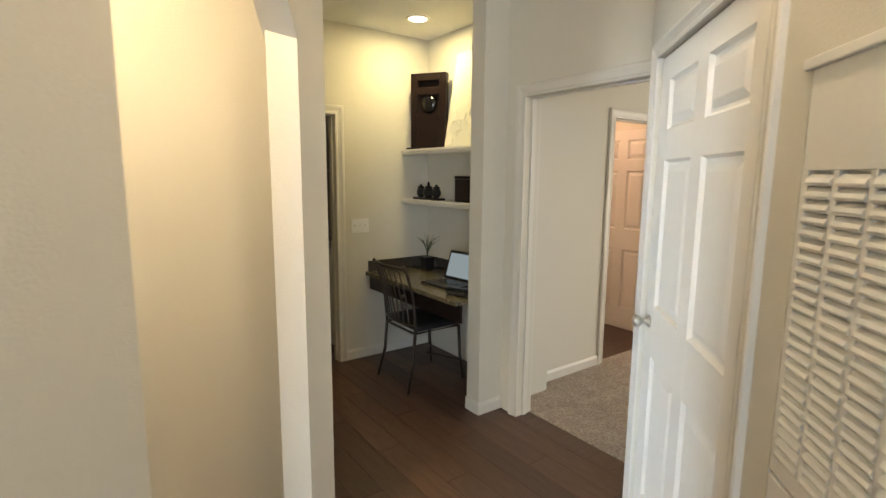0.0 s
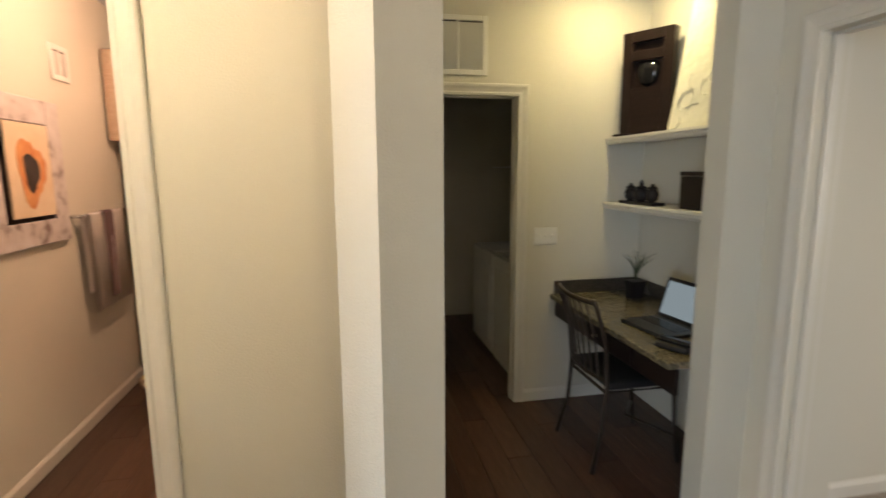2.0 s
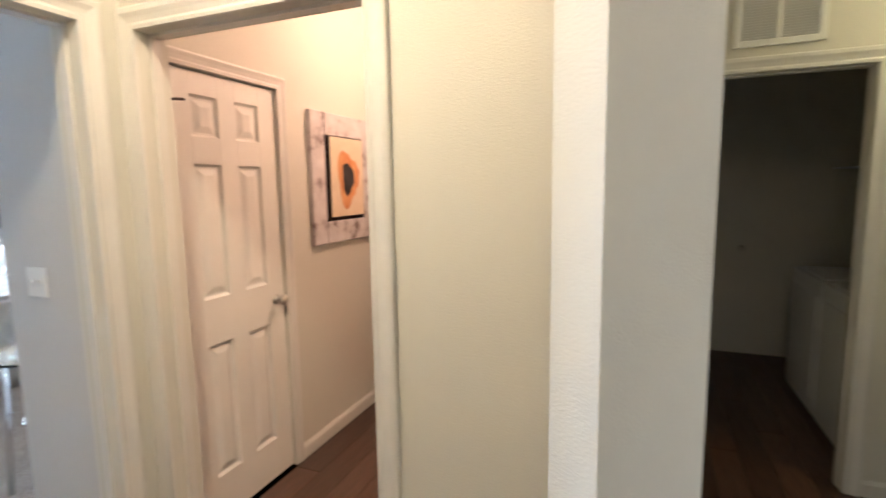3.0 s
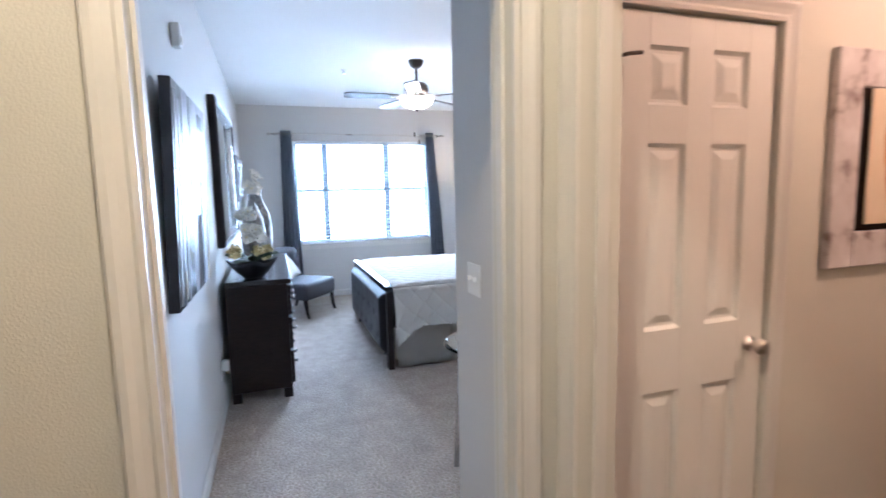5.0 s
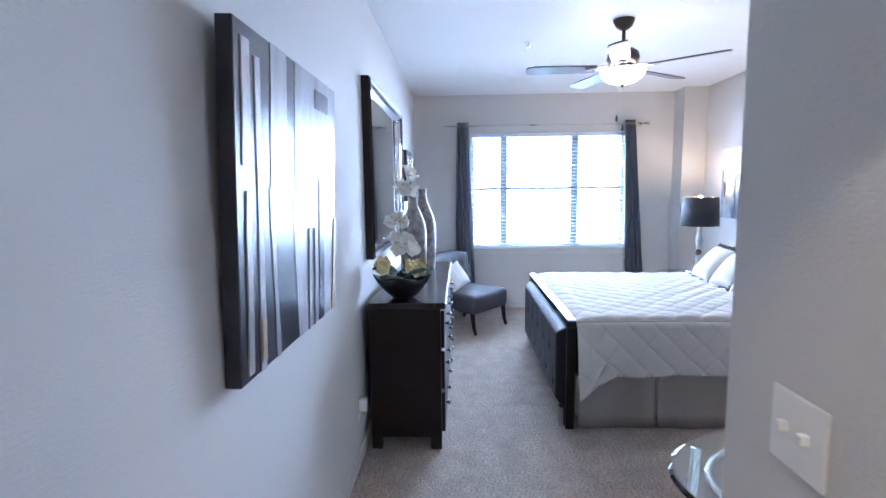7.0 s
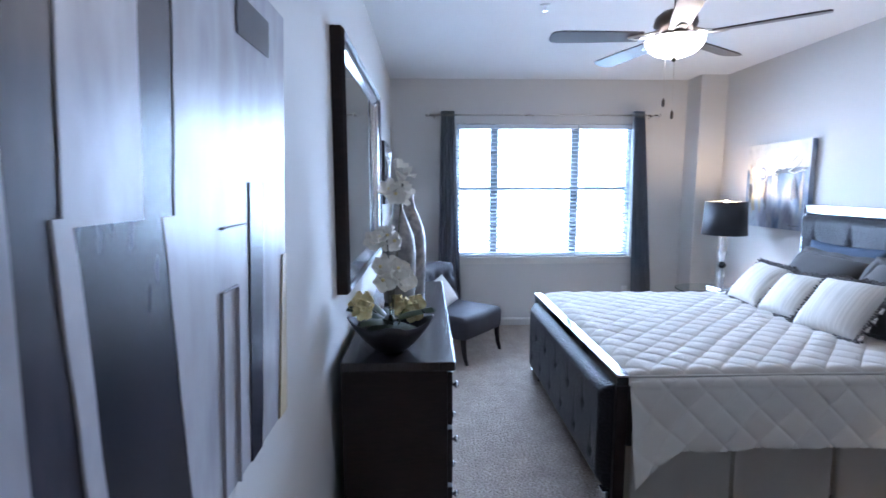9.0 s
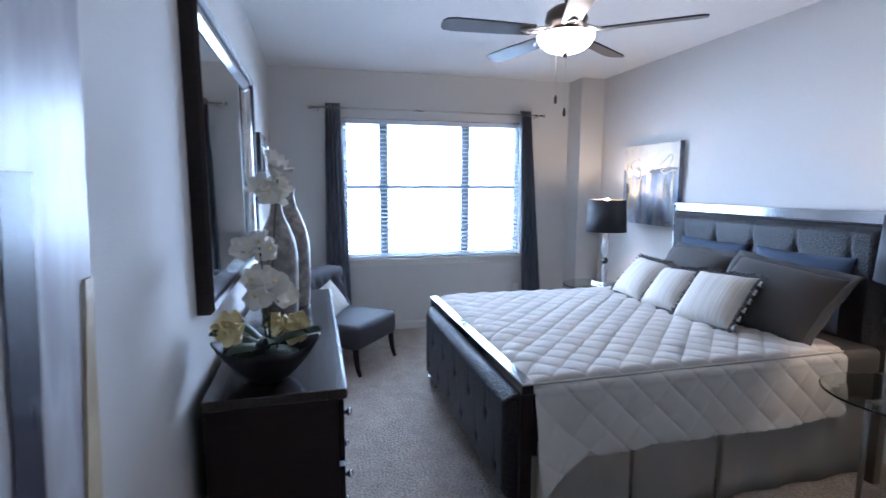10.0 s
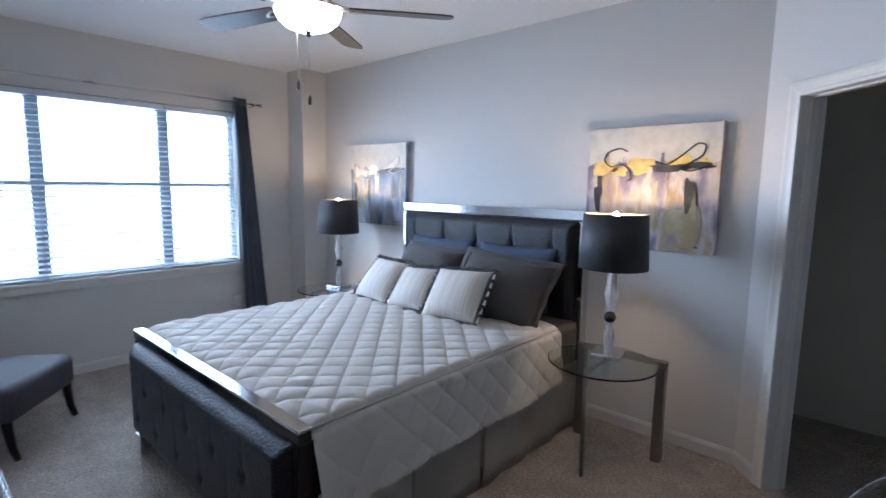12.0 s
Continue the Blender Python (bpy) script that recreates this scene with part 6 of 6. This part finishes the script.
# ---- slipper chair ----
def slipper_chair():
    ob = thing("slipper_chair", "grey armless slipper chair with a tufted back", "chair", (-5.235, 2.20, 0), -39)
    bm = boxes(((-0.33, -0.58, 0.215), (0.33, 0.03, 0.43)), bevel=0.055, seg=5)
    for v in bm.verts:
        v.co.z += 0.03 * max(0, v.co.y + 0.1) if v.co.z > 0.35 else 0
        if v.co.z < 0.33:
            v.co.z += 0.05 * max(0, 0.0 - v.co.y)
    part("seat", bm, LEATHER, ob, smooth=True)
    nx, nz = 40, 26
    bm = bmesh.new()
    def shape(u, v):
        x = (u - 0.5) * 0.68 * (1 + 0.05 * v)
        z = 0.40 + 0.42 * v - 0.03 * (2 * u - 1) ** 4
        y = -0.54 - 0.12 * v + 0.05 * (2 * u - 1) ** 2
        return x, y, z
    front, back = [], []
    for i in range(nx + 1):
        fr, bk = [], []
        for j in range(nz + 1):
            u, v = i / nx, j / nz
            x, y, z = shape(u, v)
            e = min(u, 1 - u, (1 - v)) 
            d = 0.05 * min(1, e / 0.12) ** 0.5
            for r, (zz, off) in enumerate(((0.35, 0.0), (0.68, 0.083))):
                for k in range(-3, 4):
                    bx = 0.5 + k / 6 + (off if r else 0)
                    d -= 0.026 * math.exp(-(((u - bx) * 0.68) ** 2 + ((v - zz) * 0.37) ** 2) / 0.03 ** 2)
            fr.append(bm.verts.new((x, y + d, z)))
            bk.append(bm.verts.new((x, y - 0.045, z)))
        front.append(fr)
        back.append(bk)
    for g in (front, back):
        for a, b in zip(g, g[1:]):
            for j in range(nz):
                bm.faces.new((a[j], a[j + 1], b[j + 1], b[j]))
    for i in range(nx):
        bm.faces.new((front[i][nz], front[i + 1][nz], back[i + 1][nz], back[i][nz]))
        bm.faces.new((front[i][0], front[i + 1][0], back[i + 1][0], back[i][0]))
    for j in range(nz):
        for i in (0, nx):
            bm.faces.new((front[i][j], front[i][j + 1], back[i][j + 1], back[i][j]))
    part("backrest", bm, LEATHER, ob, "button-tufted backrest", True)
    for x, y, s in ((-0.285, -0.02, 1), (0.285, -0.02, 1), (-0.27, -0.54, -1), (0.27, -0.54, -1)):
        pts = [(x, y, 0.30), (x, y + 0.005 * s, 0.18), (x, y + 0.02 * s, 0.07), (x, y + 0.045 * s, 0.0)]
        part("leg", tube(pts, 0.030, 10, taper=0.55), BLACKWOOD, ob, "dark curved wooden leg", True)


slipper_chair()
cushion("chair_cushion", "pale cream cushion on the slipper chair", (-5.36, 1.90, 0.455), -34, 147, 0.36, 0.29, 0.12, CREAM, group="chair cushions", roll=-12)


# ---- floor planks, last ----
def planks():
    random.seed(2)
    pw, pl, gap = 0.152, 1.22, 0.0022
    meshes = {}
    x = -0.10
    row = 0
    # boards run along the slanting hallway's y direction
    y_lo, y_hi = -1.58, 6.20
    while x < 3.59:
        y = y_lo - pl * ((row * 0.37) % 1.0)
        x1 = min(x + pw - gap, 3.595)
        while y < y_hi:
            a, b = max(y, y_lo), min(y + pl - gap, y_hi)
            pieces = [(x, x1, a, b)]
            if x1 > 3.12 and a < 2.70:
                pieces = [(x, min(x1, 3.122), a, min(b, 2.70)), (x, x1, 2.702, b)]
            for q0, q1, r0, r1 in pieces:
                if q1 - q0 < 0.01 or r1 - r0 < 0.04:
                    continue
                key = (round(q1 - q0, 3), round(r1 - r0, 3))
                if key not in meshes:
                    bm = boxes(((0, 0, -0.008), (key[0], key[1], 0.0)), bevel=0.0015, seg=1)
                    me = bpy.data.meshes.new("plank")
                    bm.to_mesh(me)
                    bm.free()
                    me.materials.append(PLANK_Y)
                    meshes[key] = me
                o = new("plank", meshes[key])
                o.parent, o.location = wood_base, (q0, r0, 0)
            y += pl
        x += pw
        row += 1


PLANK_Y = mat("dark_wood_board", (0.098, 0.049, 0.032), 0.36, grain=0.75, scale=14, bump=0.12, stain=0.5, stain_scale=3, second=(0.045, 0.024, 0.016), stretch=(9, 0.7, 9), island=0.35)
planks()
